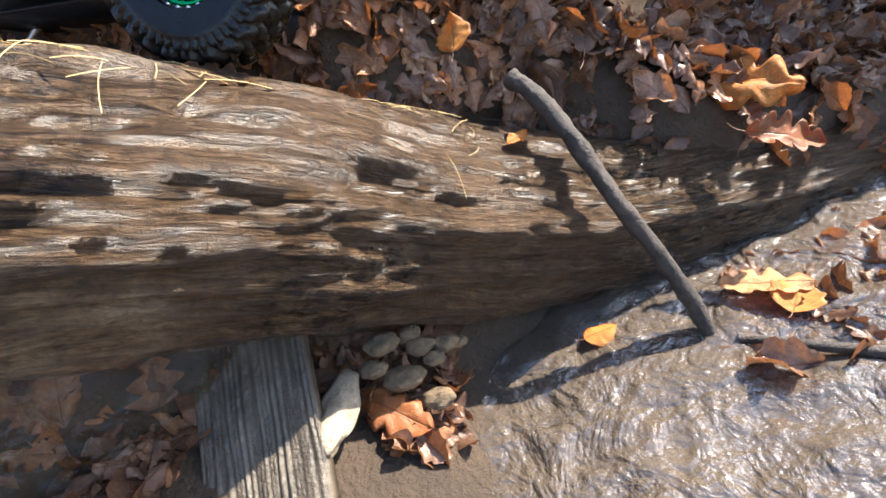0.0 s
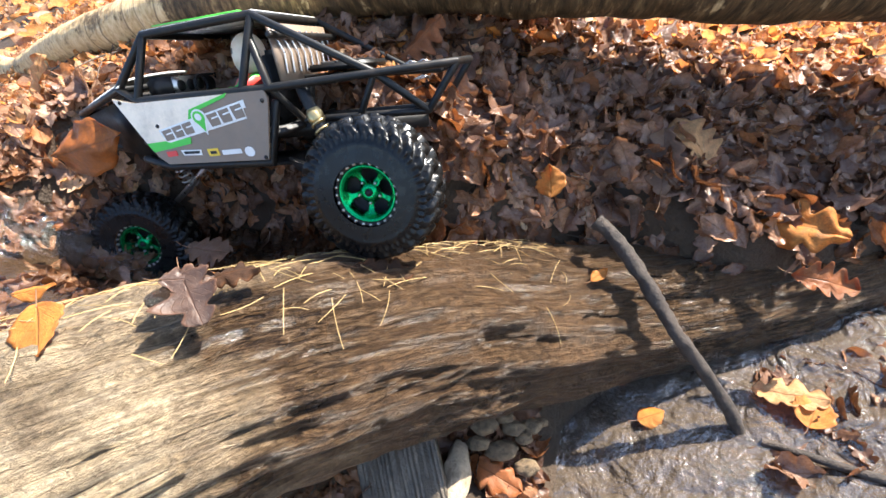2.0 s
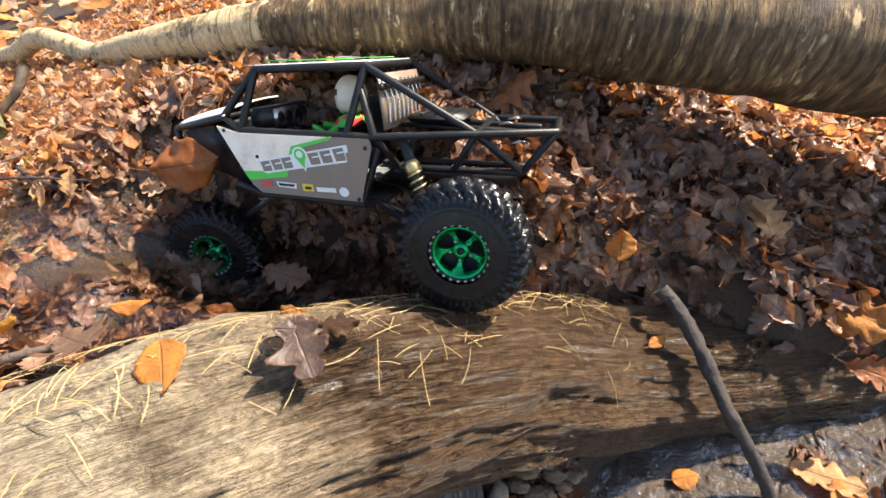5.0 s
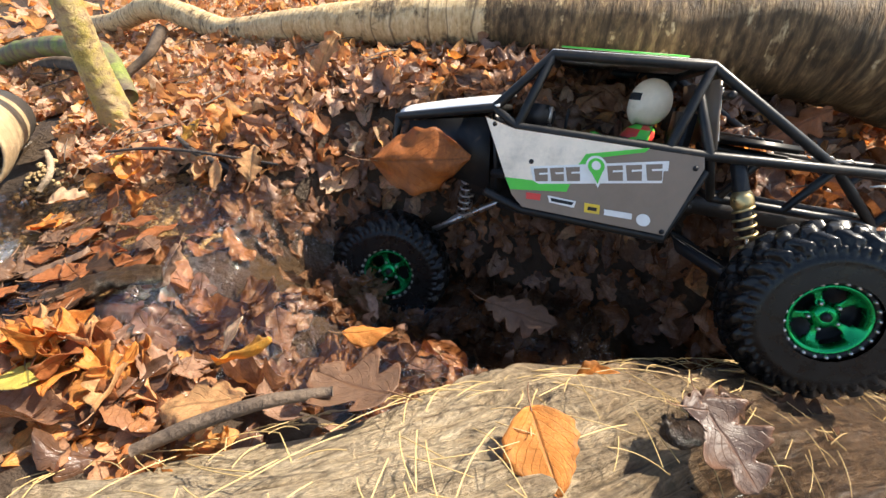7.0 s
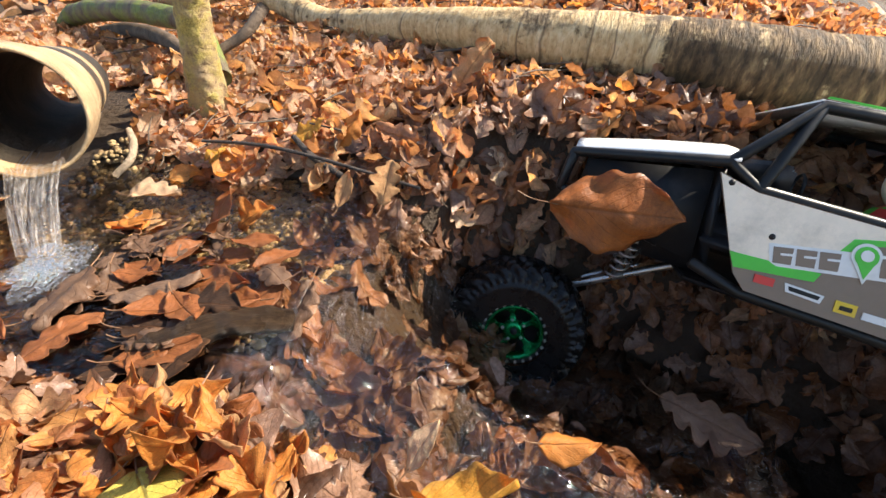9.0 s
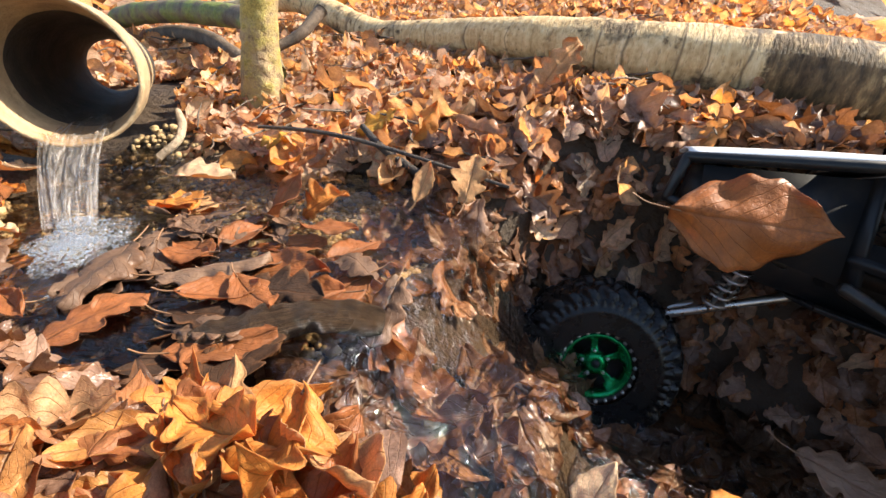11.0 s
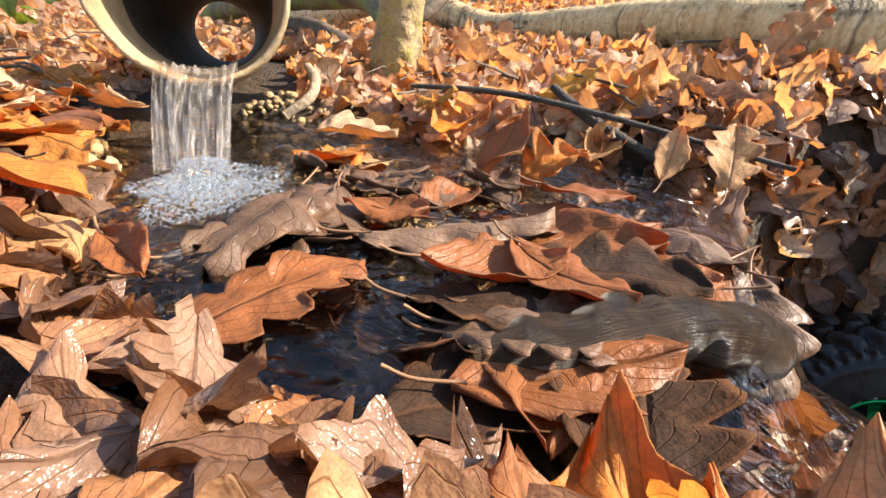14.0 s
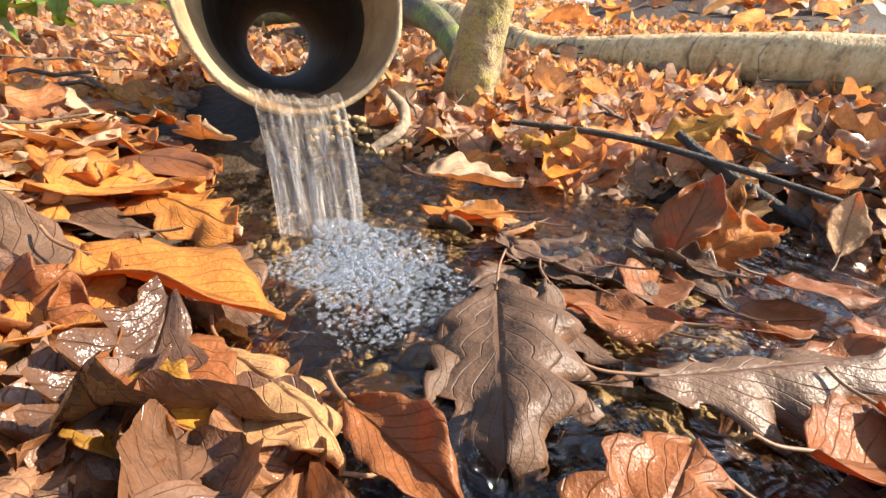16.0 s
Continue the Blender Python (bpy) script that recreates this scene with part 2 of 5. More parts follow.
def water_material(name, tint, scale, strength, depth=0.004, silt=0.0, ior=1.33):
    """Clear shallow water: mirror by the angle, tinted see-through otherwise, with ripples."""
    m = Mat(name)
    tr = m.n("BsdfTransparent", Color=(*tint, 1))
    gl = m.n("BsdfGlossy", Roughness=0.04)
    fr = m.n("Fresnel", IOR=ior)
    w = m.noise(scale, 4, 0.55, None, 1.2)
    w2 = m.noise(scale * 3.3, 3, 0.5, None, 0.6)
    b = m.n("Bump", Strength=strength, Distance=depth)
    m.l(m.math("ADD", w, m.math("MULTIPLY", w2, 0.35)), b.inputs["Height"])
    m.l(b.outputs[0], gl.inputs["Normal"])
    m.l(b.outputs[0], fr.inputs["Normal"])
    ms = m.n("MixShader")
    m.l(m.math("MULTIPLY", fr.outputs[0], 1.0), ms.inputs[0])
    # Brown silt; its rippled diffuse colour also stands in for sky reflections.
    mud = m.n("BsdfDiffuse", Color=(0.36, 0.28, 0.21, 1))
    m.l(b.outputs[0], mud.inputs["Normal"])
    body = m.n("MixShader", Fac=silt)
    m.l(tr.outputs[0], body.inputs[1])
    m.l(mud.outputs[0], body.inputs[2])
    m.l(body.outputs[0], ms.inputs[1])
    m.l(gl.outputs[0], ms.inputs[2])
    m.l(ms.outputs[0], m.out.inputs["Surface"])
    return m.m


M_soil = soil_material()
M_log = rotten_wood_material()
M_wetwood = rotten_wood_material("sodden_brown_wood", -4.0)
M_birch = birch_material()
M_board = bark_material("wet_grey_board", (0.032, 0.024, 0.016), (0.135, 0.105, 0.072), None, 40)
M_board.node_tree.nodes["Principled BSDF"].inputs["Roughness"].default_value = 0.35
M_trunk = bark_material("mossy_tree_bark", (0.10, 0.06, 0.025), (0.62, 0.45, 0.24), (0.44, 0.34, 0.08), 110)
M_root = bark_material("dark_root_bark", (0.03, 0.02, 0.014), (0.16, 0.11, 0.07), None, 50)
M_mossroot = bark_material("mossy_root_bark", (0.05, 0.035, 0.02), (0.18, 0.13, 0.08), (0.20, 0.24, 0.04), 45)
M_moss = bark_material("moss", (0.02, 0.03, 0.008), (0.09, 0.13, 0.02), (0.14, 0.19, 0.03), 60)
M_stickdark = bark_material("wet_dark_stick", (0.012, 0.009, 0.007), (0.07, 0.05, 0.038), None, 80)
M_stickpale = bark_material("pale_stick", (0.16, 0.11, 0.07), (0.42, 0.32, 0.21), None, 70)
M_fartree = bark_material("far_tree_bark", (0.16, 0.12, 0.08), (0.42, 0.34, 0.24), None, 4)
M_needle = plain("dry_pine_needle", (0.52, 0.36, 0.15), 0.5, 0, 0.1, 200, 0)
M_pebble = bark_material("tan_pebble", (0.18, 0.115, 0.05), (0.52, 0.37, 0.18), None, 60)
M_pipe = bark_material("weathered_clay_pipe", (0.20, 0.13, 0.065), (0.50, 0.36, 0.20), None, 34)
# Bore colour: wet-stained clay with the pipe's inner shade painted in.
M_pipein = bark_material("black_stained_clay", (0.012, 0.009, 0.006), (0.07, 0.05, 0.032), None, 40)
M_water = water_material("shallow_water", (0.90, 0.84, 0.75), 38, 0.9, 0.009, 0.0, 1.5)
M_dark_water = water_material("lower_water", (0.62, 0.50, 0.38), 24, 1.0, 0.014, 0.23, 1.85)
M_rubber = plain("wet_black_rubber", (0.006, 0.006, 0.006), 0.28, 0, 0.03, 120, 0.25)
M_tube = plain("black_moulded_plastic", (0.010, 0.010, 0.010), 0.38, 0, 0.22, 130, 0.25)
M_black = plain("black_plastic", (0.010, 0.010, 0.011), 0.45, 0, 0.25)
for dull in (M_rubber, M_tube, M_black):
    dull.node_tree.nodes["Principled BSDF"].inputs["Specular IOR Level"].default_value = 0.28
M_white = plain("dirty_white_panel", (0.84, 0.71, 0.55), 0.42, 0, 0.45, 75, 0.1)
M_grey = plain("grey_brown_panel", (0.21, 0.15, 0.105), 0.42, 0, 0.25, 60, 0.1)
M_green = plain("bright_green_paint", (0.07, 0.50, 0.04), 0.4, 0, 0.15)
M_anod = plain("green_anodised_metal", (0.01, 0.34, 0.10), 0.2, 0.85, 0.08)
M_steel = plain("bare_steel", (0.55, 0.52, 0.48), 0.3, 0.95, 0.15)
M_red = plain("red_paint", (0.60, 0.04, 0.03), 0.4)
M_yellow = plain("yellow_paint", (0.75, 0.50, 0.03), 0.4)
M_decal = plain("white_decal", (0.74, 0.72, 0.68), 0.4, 0, 0.12)
M_helmet = plain("cream_plastic", (0.74, 0.60, 0.43), 0.35, 0, 0.15)
M_hood = plain("white_gloss_shell", (0.78, 0.77, 0.74), 0.22, 0, 0.12, 40, 0.05)
M_brass = plain("bronze_spring", (0.45, 0.34, 0.16), 0.35, 0.8)


# ---- mesh helpers ----
def mesh_object(name, verts, faces, material, parent=None, label="", uvs=None, smooth=True):
    me = bpy.data.meshes.new(name)
    me.from_pydata([tuple(v) for v in verts], [], [tuple(int(i) for i in f) for f in faces])
    if uvs is not None:
        lay = me.uv_layers.new(name="UVMap")
        idx = np.empty(len(me.loops), dtype=np.int32)
        me.loops.foreach_get("vertex_index", idx)
        lay.data.foreach_set("uv", np.asarray(uvs, dtype=np.float32)[idx].ravel())
    me.polygons.foreach_set("use_smooth", np.full(len(me.polygons), smooth))
    mats = material if isinstance(material, (list, tuple)) else [material]
    for m in mats:
        me.materials.append(m)
    me.update()
    ob = new(name, me)
    if parent is not None:
        ob.parent = parent
    if label:
        ob["label"] = label
    return ob


def part(name, bm, material, parent=None, label="", smooth=True):
    """Links a bmesh as one mesh object, under a thing or a part where one is given."""
    me = bpy.data.meshes.new(name)
    bmesh.ops.recalc_face_normals(bm, faces=bm.faces)
    bm.to_mesh(me)
    bm.free()
    me.polygons.foreach_set("use_smooth", np.full(len(me.polygons), smooth))
    for m in material if isinstance(material, (list, tuple)) else [material]:
        me.materials.append(m)
    ob = new(name, me)
    if parent is not None:
        ob.parent = parent
    if label:
        ob["label"] = label
    return ob


def grid_faces(nu, nv, wrap=False):
    out = []
    for i in range(nu - 1):
        for j in range(nv if wrap else nv - 1):
            k = (j + 1) % nv
            out.append((i * nv + j, (i + 1) * nv + j, (i + 1) * nv + k, i * nv + k))
    return out


def spline(points, n):
    """n points on a Catmull-Rom line through rows of equal length."""
    p = np.array(points, float)
    p = np.vstack([2 * p[0] - p[1], p, 2 * p[-1] - p[-2]])
    u = np.linspace(0, len(p) - 3 - 1e-9, n)
    i = u.astype(int)
    f = (u - i)[:, None]
    a, b, c, d = p[i], p[i + 1], p[i + 2], p[i + 3]
    return 0.5 * (2 * b + (c - a) * f + (2 * a - 5 * b + 4 * c - d) * f**2 + (3 * b - a - 3 * c + d) * f**3)


def tube_rings(centre, radius, sides, wob=None):
    """Rings of points round a line; wob(along, angle) scales the radius."""
    c = np.array(centre, float)
    t = np.gradient(c, axis=0)
    t /= np.linalg.norm(t, axis=1)[:, None]
    up = np.array([0.0, 0.0, 1.0])
    s = np.cross(t, up)
    bad = np.linalg.norm(s, axis=1) < 1e-3
    s[bad] = (1, 0, 0)
    s /= np.linalg.norm(s, axis=1)[:, None]
    w = np.cross(s, t)
    ang = np.linspace(0, 2 * np.pi, sides, endpoint=False)
    rad = np.broadcast_to(np.asarray(radius, float).reshape(-1, 1), (len(c), sides)).copy()
    if wob is not None:
        rad *= wob(np.arange(len(c))[:, None], ang[None, :])
    pts = c[:, None] + rad[..., None] * (np.cos(ang)[None, :, None] * s[:, None] + np.sin(ang)[None, :, None] * w[:, None])
    length = np.r_[0, np.cumsum(np.linalg.norm(np.diff(c, axis=0), axis=1))]
    return pts, length, ang


def stem(name, line, n, sides, material, bumpy=0.06, freq=30.0, parent=None, label="", seam=1.0):
    """A tapered, uneven stick, root, log or trunk along rows of x, y, z, radius, with closed ends."""
    s = spline(line, n)
    pts, length, ang = tube_rings(s[:, :3], s[:, 3], sides)
    nn = pts.reshape(-1, 3)
    k = np.repeat(s[:, 3], sides)
    off = np.array([noise.noise(Vector(v) * freq) + 0.5 * noise.noise(Vector(v) * freq * 2.7) for v in nn])
    mid = np.repeat(s[:, :3], sides, axis=0)
    nn = mid + (nn - mid) * (1 + bumpy * off)[:, None]
    verts = np.vstack([nn, s[:1, :3], s[-1:, :3]])
    faces = grid_faces(n, sides, True)
    a, b = len(nn), len(nn) + 1
    faces += [(a, (j + 1) % sides, j) for j in range(sides)]
    faces += [(b, (n - 1) * sides + j, (n - 1) * sides + (j + 1) % sides) for j in range(sides)]
    fold = 1 - np.abs(ang / np.pi - 1)
    uv = np.stack([np.repeat(length, sides) * 5, np.tile(fold, n)], 1)
    uv = np.vstack([uv, [[0, 0.5], [length[-1] * 5, 0.5]]])
    return mesh_object(name, verts, faces, material, parent, label, uv)


# ---- the lie of the land ----
def smooth01(v):
    v = np.clip(v, 0, 1)
    return v * v * (3 - 2 * v)


BED_X = [-3.0, -0.6, -0.36, -0.2, -0.135, -0.11, -0.065, -0.045, 0.02, 0.08, 0.14, 0.2, 0.3, 0.45, 0.6, 3.0]
BED_Z = [0.02, 0.0, -0.022, -0.024, -0.032, -0.062, -0.075, -0.100, -0.115, -0.135, -0.20, -0.27, -0.36, -0.45, -0.48, -0.55]
FAR_X = [-3.0, -0.6, -0.36, -0.25, -0.15, -0.1, 0.0, 0.15, 0.3, 0.45, 0.6, 0.75, 2.0]
FAR_Y = [0.30, 0.275, 0.272, 0.298, 0.318, 0.375, 0.41, 0.405, 0.365, 0.420, 0.375, 0.31, 0.28]
BANK_X = [-3.0, -0.1, 0.0, 0.1, 0.2, 0.3, 0.4, 0.5, 0.62, 0.8, 1.5, 4.0]
BANK_Z = [0.0, 0.0, -0.010, -0.032, -0.068, -0.125, -0.205, -0.265, -0.345, -0.43, -0.62, -0.8]
LOW_X = [-0.15, 0.05, 0.14, 0.22, 0.30, 0.36, 0.42]
LOW_Z = [-0.30, -0.31, -0.335, -0.372, -0.412, -0.448, -0.478]
LOG_X = [-0.22, -0.12, 0.0, 0.1, 0.2, 0.3, 0.4, 0.5, 0.62, 0.8]
LOG_Y = [-0.01, 0.015, 0.045, 0.112, 0.218, 0.308, 0.372, 0.418, 0.462, 0.52]


def sink(x, y):
    """Where the stream drops towards the far side, below the truck."""
    return smooth01((y - 0.23) / 0.08) * smooth01((x + 0.165) / 0.12) * smooth01((0.16 - x) / 0.10)


def land(x, y):
    """Height of the ground."""
    x, y = np.asarray(x, float), np.asarray(y, float)
    bed = np.interp(x, BED_X, BED_Z)
    bed = bed - 0.065 * sink(x, y)
    steep = np.interp(x, [0.0, 0.2, 0.4], [0.17, 0.24, 0.36])
    rise = np.clip(y - 0.45, -0.2, 0.2) * steep + np.clip(y - 0.65, 0, 6.0) * 0.24 + np.clip(y - 1.2, 0, 6.0) * 0.14
    left = smooth01((-x - 0.35) / 0.5)
    bank = 0.030 - 0.010 * left + rise * (1 - 0.62 * left) + np.interp(x, BANK_X, BANK_Z)
    bank = bank + 0.08 * np.clip(-x - 0.5, 0, 5.0)
    far = smooth01((y - np.interp(x, FAR_X, FAR_Y) + 0.025) / 0.07)
    z = bed * (1 - far) + bank * far
    below = smooth01((np.interp(x, LOG_X, LOG_Y) + np.interp(x, [0.24, 0.34], [0.035, -0.03]) - y) / 0.05) * smooth01((x + 0.20) / 0.10)
    z = z * (1 - below) + np.minimum(z, np.interp(x, LOW_X, LOW_Z) - 0.25 * np.clip(0.10 - y, 0, 0.5)) * below
    near_edge = np.interp(x, [-3.0, -0.4, -0.34, -0.30, -0.27, -0.2, -0.1, 0.0, 0.1], [0.24, 0.215, 0.195, 0.165, 0.145, 0.135, 0.160, 0.175, 0.16])
    near = smooth01((near_edge - y) / 0.032) * smooth01((0.06 - x) / 0.09)
    near = near * (1 - smooth01((np.interp(x, LOG_X, LOG_Y) - 0.03 - y) / 0.05) * smooth01((x + 0.20) / 0.10))
    z = z * (1 - near) + (0.005 - 0.055 * smooth01((x + 0.17) / 0.15) + 0.015 * left) * near
    side = smooth01((-0.335 - x) / 0.06) * smooth01((0.262 - y) / 0.05)
    z = z * (1 - side) + np.maximum(z, 0.010) * side
    return z


def spread(half, n, power):
    u = np.linspace(-1, 1, n)
    return np.sign(u) * (0.75 * np.abs(u) * 1.6 + (half - 1.2) * np.abs(u) ** power)


gx, gy = spread(70, 201, 9), 0.25 + spread(70, 201, 9)
GX, GY = np.meshgrid(gx, gy, indexing="ij")
GZ = land(GX, GY) + 0.006 * np.array([noise.noise((a * 14, b * 14, 0.3)) for a, b in zip(GX.ravel(), GY.ravel())]).reshape(GX.shape)
ground = mesh_object("ground", np.stack([GX, GY, GZ], -1).reshape(-1, 3), grid_faces(201, 201), M_soil)
tagged(ground, "dark wet forest soil of a small ravine", "ground", kind="structure")

# ---- water: pool, little stream and the lower pool ----
SURF_X = [-0.42, -0.36, -0.2, -0.135, -0.11, -0.065, -0.045, 0.02, 0.08, 0.14, 0.2, 0.3]
SURF_Z = [0.0, 0.0, -0.002, -0.010, -0.044, -0.054, -0.080, -0.092, -0.112, -0.178, -0.25, -0.34]
wx, wy = np.linspace(-0.42, 0.30, 145), np.linspace(0.05, 0.43, 77)
WX, WY = np.meshgrid(wx, wy, indexing="ij")
WZ = np.interp(WX, SURF_X, SURF_Z) - 0.065 * sink(WX, WY) + 0.0022 * np.array([noise.noise((a * 24, b * 40, 1.3)) + 0.5 * noise.noise((a * 70, b * 70, 4.3)) for a, b in zip(WX.ravel(), WY.ravel())]).reshape(WX.shape)
WZ = WZ - 0.25 * smooth01((np.interp(WX, LOG_X, LOG_Y) - WY) / 0.03) * smooth01((WX + 0.02) / 0.04)
stream = mesh_object("water_stream", np.stack([WX, WY, WZ], -1).reshape(-1, 3), grid_faces(145, 77), M_water)
tagged(stream, "clear shallow rippled stream running over dead leaves", "stream", kind="structure")
wx, wy = np.linspace(-0.25, 1.6, 186), np.linspace(-0.9, 0.44, 135)
WX, WY = np.meshgrid(wx, wy, indexing="ij")
WZ = -0.445 + 0.0080 * np.array([noise.noise((a * 18, b * 30, 2.3)) + 0.6 * noise.noise((a * 60, b * 45, 7.3)) for a, b in zip(WX.ravel(), WY.ravel())]).reshape(WX.shape)
lower = mesh_object("water_lower", np.stack([WX, WY, WZ], -1).reshape(-1, 3), grid_faces(186, 135), M_dark_water)
tagged(lower, "rippled brown stream water below the fallen log", "stream", kind="structure")


# ---- leaves ----
def leaf_shape(kind, rng, nu=13, nv=7, curl=1.0):
    """One dead leaf along x, 1 long: rows of points, its own coordinates, with lobes, curl and crumple."""
    u = np.linspace(0, 1, nu)
    ends = np.clip(u, 0.010, 0.990)
    rim = []
    for side in (0, 1):
        ph = rng.uniform(-0.07, 0.07)
        uneven = 1 + 0.07 * np.sin(u * rng.uniform(5, 9) + rng.uniform(0, 6)) + 0.05 * np.sin(u * rng.uniform(24, 40) + rng.uniform(0, 6))
        if kind == "oak":
            lobe = 1 - rng.uniform(0.26, 0.52) * (0.5 + 0.5 * np.cos(2 * np.pi * (rng.uniform(3.6, 4.9) * u**0.9 + 0.30 + ph))) ** rng.uniform(1.6, 3.0)
            w = rng.uniform(0.27, 0.34) * np.sin(np.pi * ends**0.86) ** 0.62 * lobe
        elif kind == "maple":
            lobe = 1 - 0.55 * (0.5 + 0.5 * np.cos(2 * np.pi * (2.5 * u + 0.25 + ph))) ** 2
            w = 0.50 * np.sin(np.pi * ends**0.70) ** 0.65 * lobe
        elif kind == "birch":
            w = 0.46 * np.sin(np.pi * ends**0.62) ** 0.85
        else:
            w = rng.uniform(0.24, 0.32) * np.sin(np.pi * ends**0.88) ** 0.85
        rim.append(np.maximum(w * uneven, 0.010))
    v = np.linspace(-1, 1, nv)
    U, V = np.meshgrid(u, v, indexing="ij")
    w = np.where(V < 0, rim[0][:, None], rim[1][:, None])
    x = U + (0.16 * np.abs(V) * w if kind != "beech" else 0)
    y = V * w
    cx, cy = rng.normal(0, 0.55) * curl, rng.normal(0.25, 0.75) * curl
    cx, cy = 0.8 * math.tanh(cx / 0.8), 0.75 * math.tanh(cy / 0.75)
    ph = rng.uniform(0, 6.28, 6)
    z = cx * (U - 0.5) ** 2 + cy * y**2 * 2.2
    z += 0.040 * curl * np.sin(U * 7 + ph[0]) * V + 0.032 * curl * np.sin(U * 15 + ph[1] + 3 * V) * np.abs(V)
    z += 0.035 * curl * np.sin(V * 4 + U * 3 + ph[2]) + 0.012 * curl * np.sin(U * 27 + ph[3]) * np.cos(V * 6 + ph[4])
    z += rng.normal(0, 0.16) * curl * np.clip(np.abs(V) - 0.45, 0, 1) ** 2 * (1 + np.sin(U * 9 + ph[5]))
    z -= 0.010 * np.exp(-((V * 4) ** 2))
    fold = rng.normal(0, 0.10, 3) * curl
    z += fold[0] * np.abs(U - rng.uniform(0.3, 0.7)) + fold[1] * np.abs(V - rng.uniform(-0.5, 0.5)) * 0.8 + fold[2] * np.abs(U - 0.5 + 0.4 * V)
    for _ in range(7):
        az = rng.uniform(0, 6.28)
        along = (U - rng.uniform(0.1, 0.9)) * math.cos(az) + (y - rng.uniform(-0.2, 0.2)) * math.sin(az)
        z += rng.normal(0, 0.075) * curl * np.abs(along)
    tip = rng.normal(0, 0.9) * curl
    z += tip * np.clip(U - 0.72, 0, 1) ** 2 + rng.normal(0, 0.8) * curl * np.clip(0.25 - U, 0, 1) ** 2
    tw = rng.normal(0, 0.4) * curl * (U - 0.5)
    y, z = y * np.cos(tw) - z * np.sin(tw), y * np.sin(tw) + z * np.cos(tw)
    return np.stack([x - 0.5, y, z], -1).reshape(-1, 3), np.stack([U, (V + 1) / 2], -1).reshape(-1, 2)


def turn_matrix(yaw, tilt, roll):
    return np.array(Euler((roll, tilt, yaw), "XYZ").to_matrix())


def leaf_field(name, places, material, label, rng, nu=11, nv=5, curl=1.0, mix=("oak", "beech", "maple"), odds=(0.50, 0.44, 0.06)):
    """Many leaves in one mesh. places: rows of x, y, z, length, yaw, tilt, roll."""
    lib = [leaf_shape(rng.choice(mix, p=odds), rng, nu, nv, curl) for _ in range(60)]
    f0 = np.array(grid_faces(nu, nv))
    vs, fs, us = [], [], []
    for i, (x, y, z, size, yaw, tilt, roll) in enumerate(places):
        p, uv = lib[rng.integers(60)]
        vs.append(p * size @ turn_matrix(yaw, tilt, roll).T + (x, y, z))
        fs.append(f0 + i * nu * nv)
        us.append(uv)
    ob = mesh_object(name, np.vstack(vs), np.vstack(fs), material, uvs=np.vstack(us))
    return tagged(ob, label, "leaf litter", kind="stuff")


def on_land(xs, ys, lift):
    zs = land(xs, ys)
    e = 0.01
    sx, sy = (land(xs + e, ys) - land(xs - e, ys)) / (2 * e), (land(xs, ys + e) - land(xs, ys - e)) / (2 * e)
    return zs + lift, sx, sy


def scatter(rng, n, box, size, lift, tilt, keep=None):
    x, y = rng.uniform(box[0], box[1], n), rng.uniform(box[2], box[3], n)
    if keep is not None:
        k = keep(x, y)
        x, y = x[k], y[k]
    z, sx, sy = on_land(x, y, rng.uniform(lift[0], lift[1], len(x)))
    yaw = rng.uniform(0, 6.28, len(x))
    s = rng.uniform(size[0], size[1], len(x))
    down = -(sx * np.cos(yaw) + sy * np.sin(yaw))
    across = sy * np.cos(yaw) - sx * np.sin(yaw)
    return np.stack([x, y, z, s, yaw, np.arctan(down) * 0.8 + rng.normal(0, tilt, len(x)), np.arctan(across) * 0.8 + rng.normal(0, tilt, len(x))], 1)


rng = np.random.default_rng(7)


def in_stream(x, y):
    return (y < np.interp(x, FAR_X, FAR_Y) + 0.004) & (y > np.interp(x, [-0.4, -0.34, -0.30, -0.27, -0.2, -0.1, 0.0, 0.1], [0.20, 0.185, 0.155, 0.135, 0.128, 0.150, 0.160, 0.16])) & (x > -0.34)


def off_pipe(x, y):
    """Away from the drain pipe and the drop in front of its mouth."""
    s = -0.77 * (x + 0.3575) + 0.64 * (y - 0.2273)
    c = np.abs(0.64 * (x + 0.3575) + 0.77 * (y - 0.2273))
    return ~((s > -0.11) & (s < 0.24) & (c < 0.058))


def dry_bank(x, y):
    return ~in_stream(x, y) & ~((y < 0.40) & (x > -0.02)) & off_pipe(x, y) & ~((y < 0.31) & (x > -0.06))


def clear_of_eye(x, y):
    """Low leaves only where the way passes close to the ground."""
    return dry_bank(x, y) & ~((y < 0.112) & (x > -0.26) & (x < -0.06)) & (np.hypot(x + 0.205, y - 0.095) > 0.105) & off_log(x, y)


def on_bank(x, y):
    return y > np.interp(x, FAR_X, FAR_Y) - 0.01


def off_log(x, y):
    return y > np.interp(x, LOG_X, LOG_Y) + 0.05


def flat_ring(x, y):
    r = np.hypot(x + 0.205, y - 0.095)
    return ~in_stream(x, y) & off_pipe(x, y) & (r > 0.012) & (r < 0.11) & (x < -0.15)


def by_log(x, y):
    """The strip of bank just behind the log."""
    side_ = y - np.interp(x, LOG_X, LOG_Y)
    return (side_ > 0.0) & (side_ < 0.15)


def under_log(x, y):
    """The dark wet ground on the log's near side."""
    side_ = np.interp(x, LOG_X, LOG_Y) - y
    return (side_ > -0.05) & (side_ < 0.14) & (x < 0.34) & ~((x > 0.17) & (x < 0.30) & (y < 0.21))


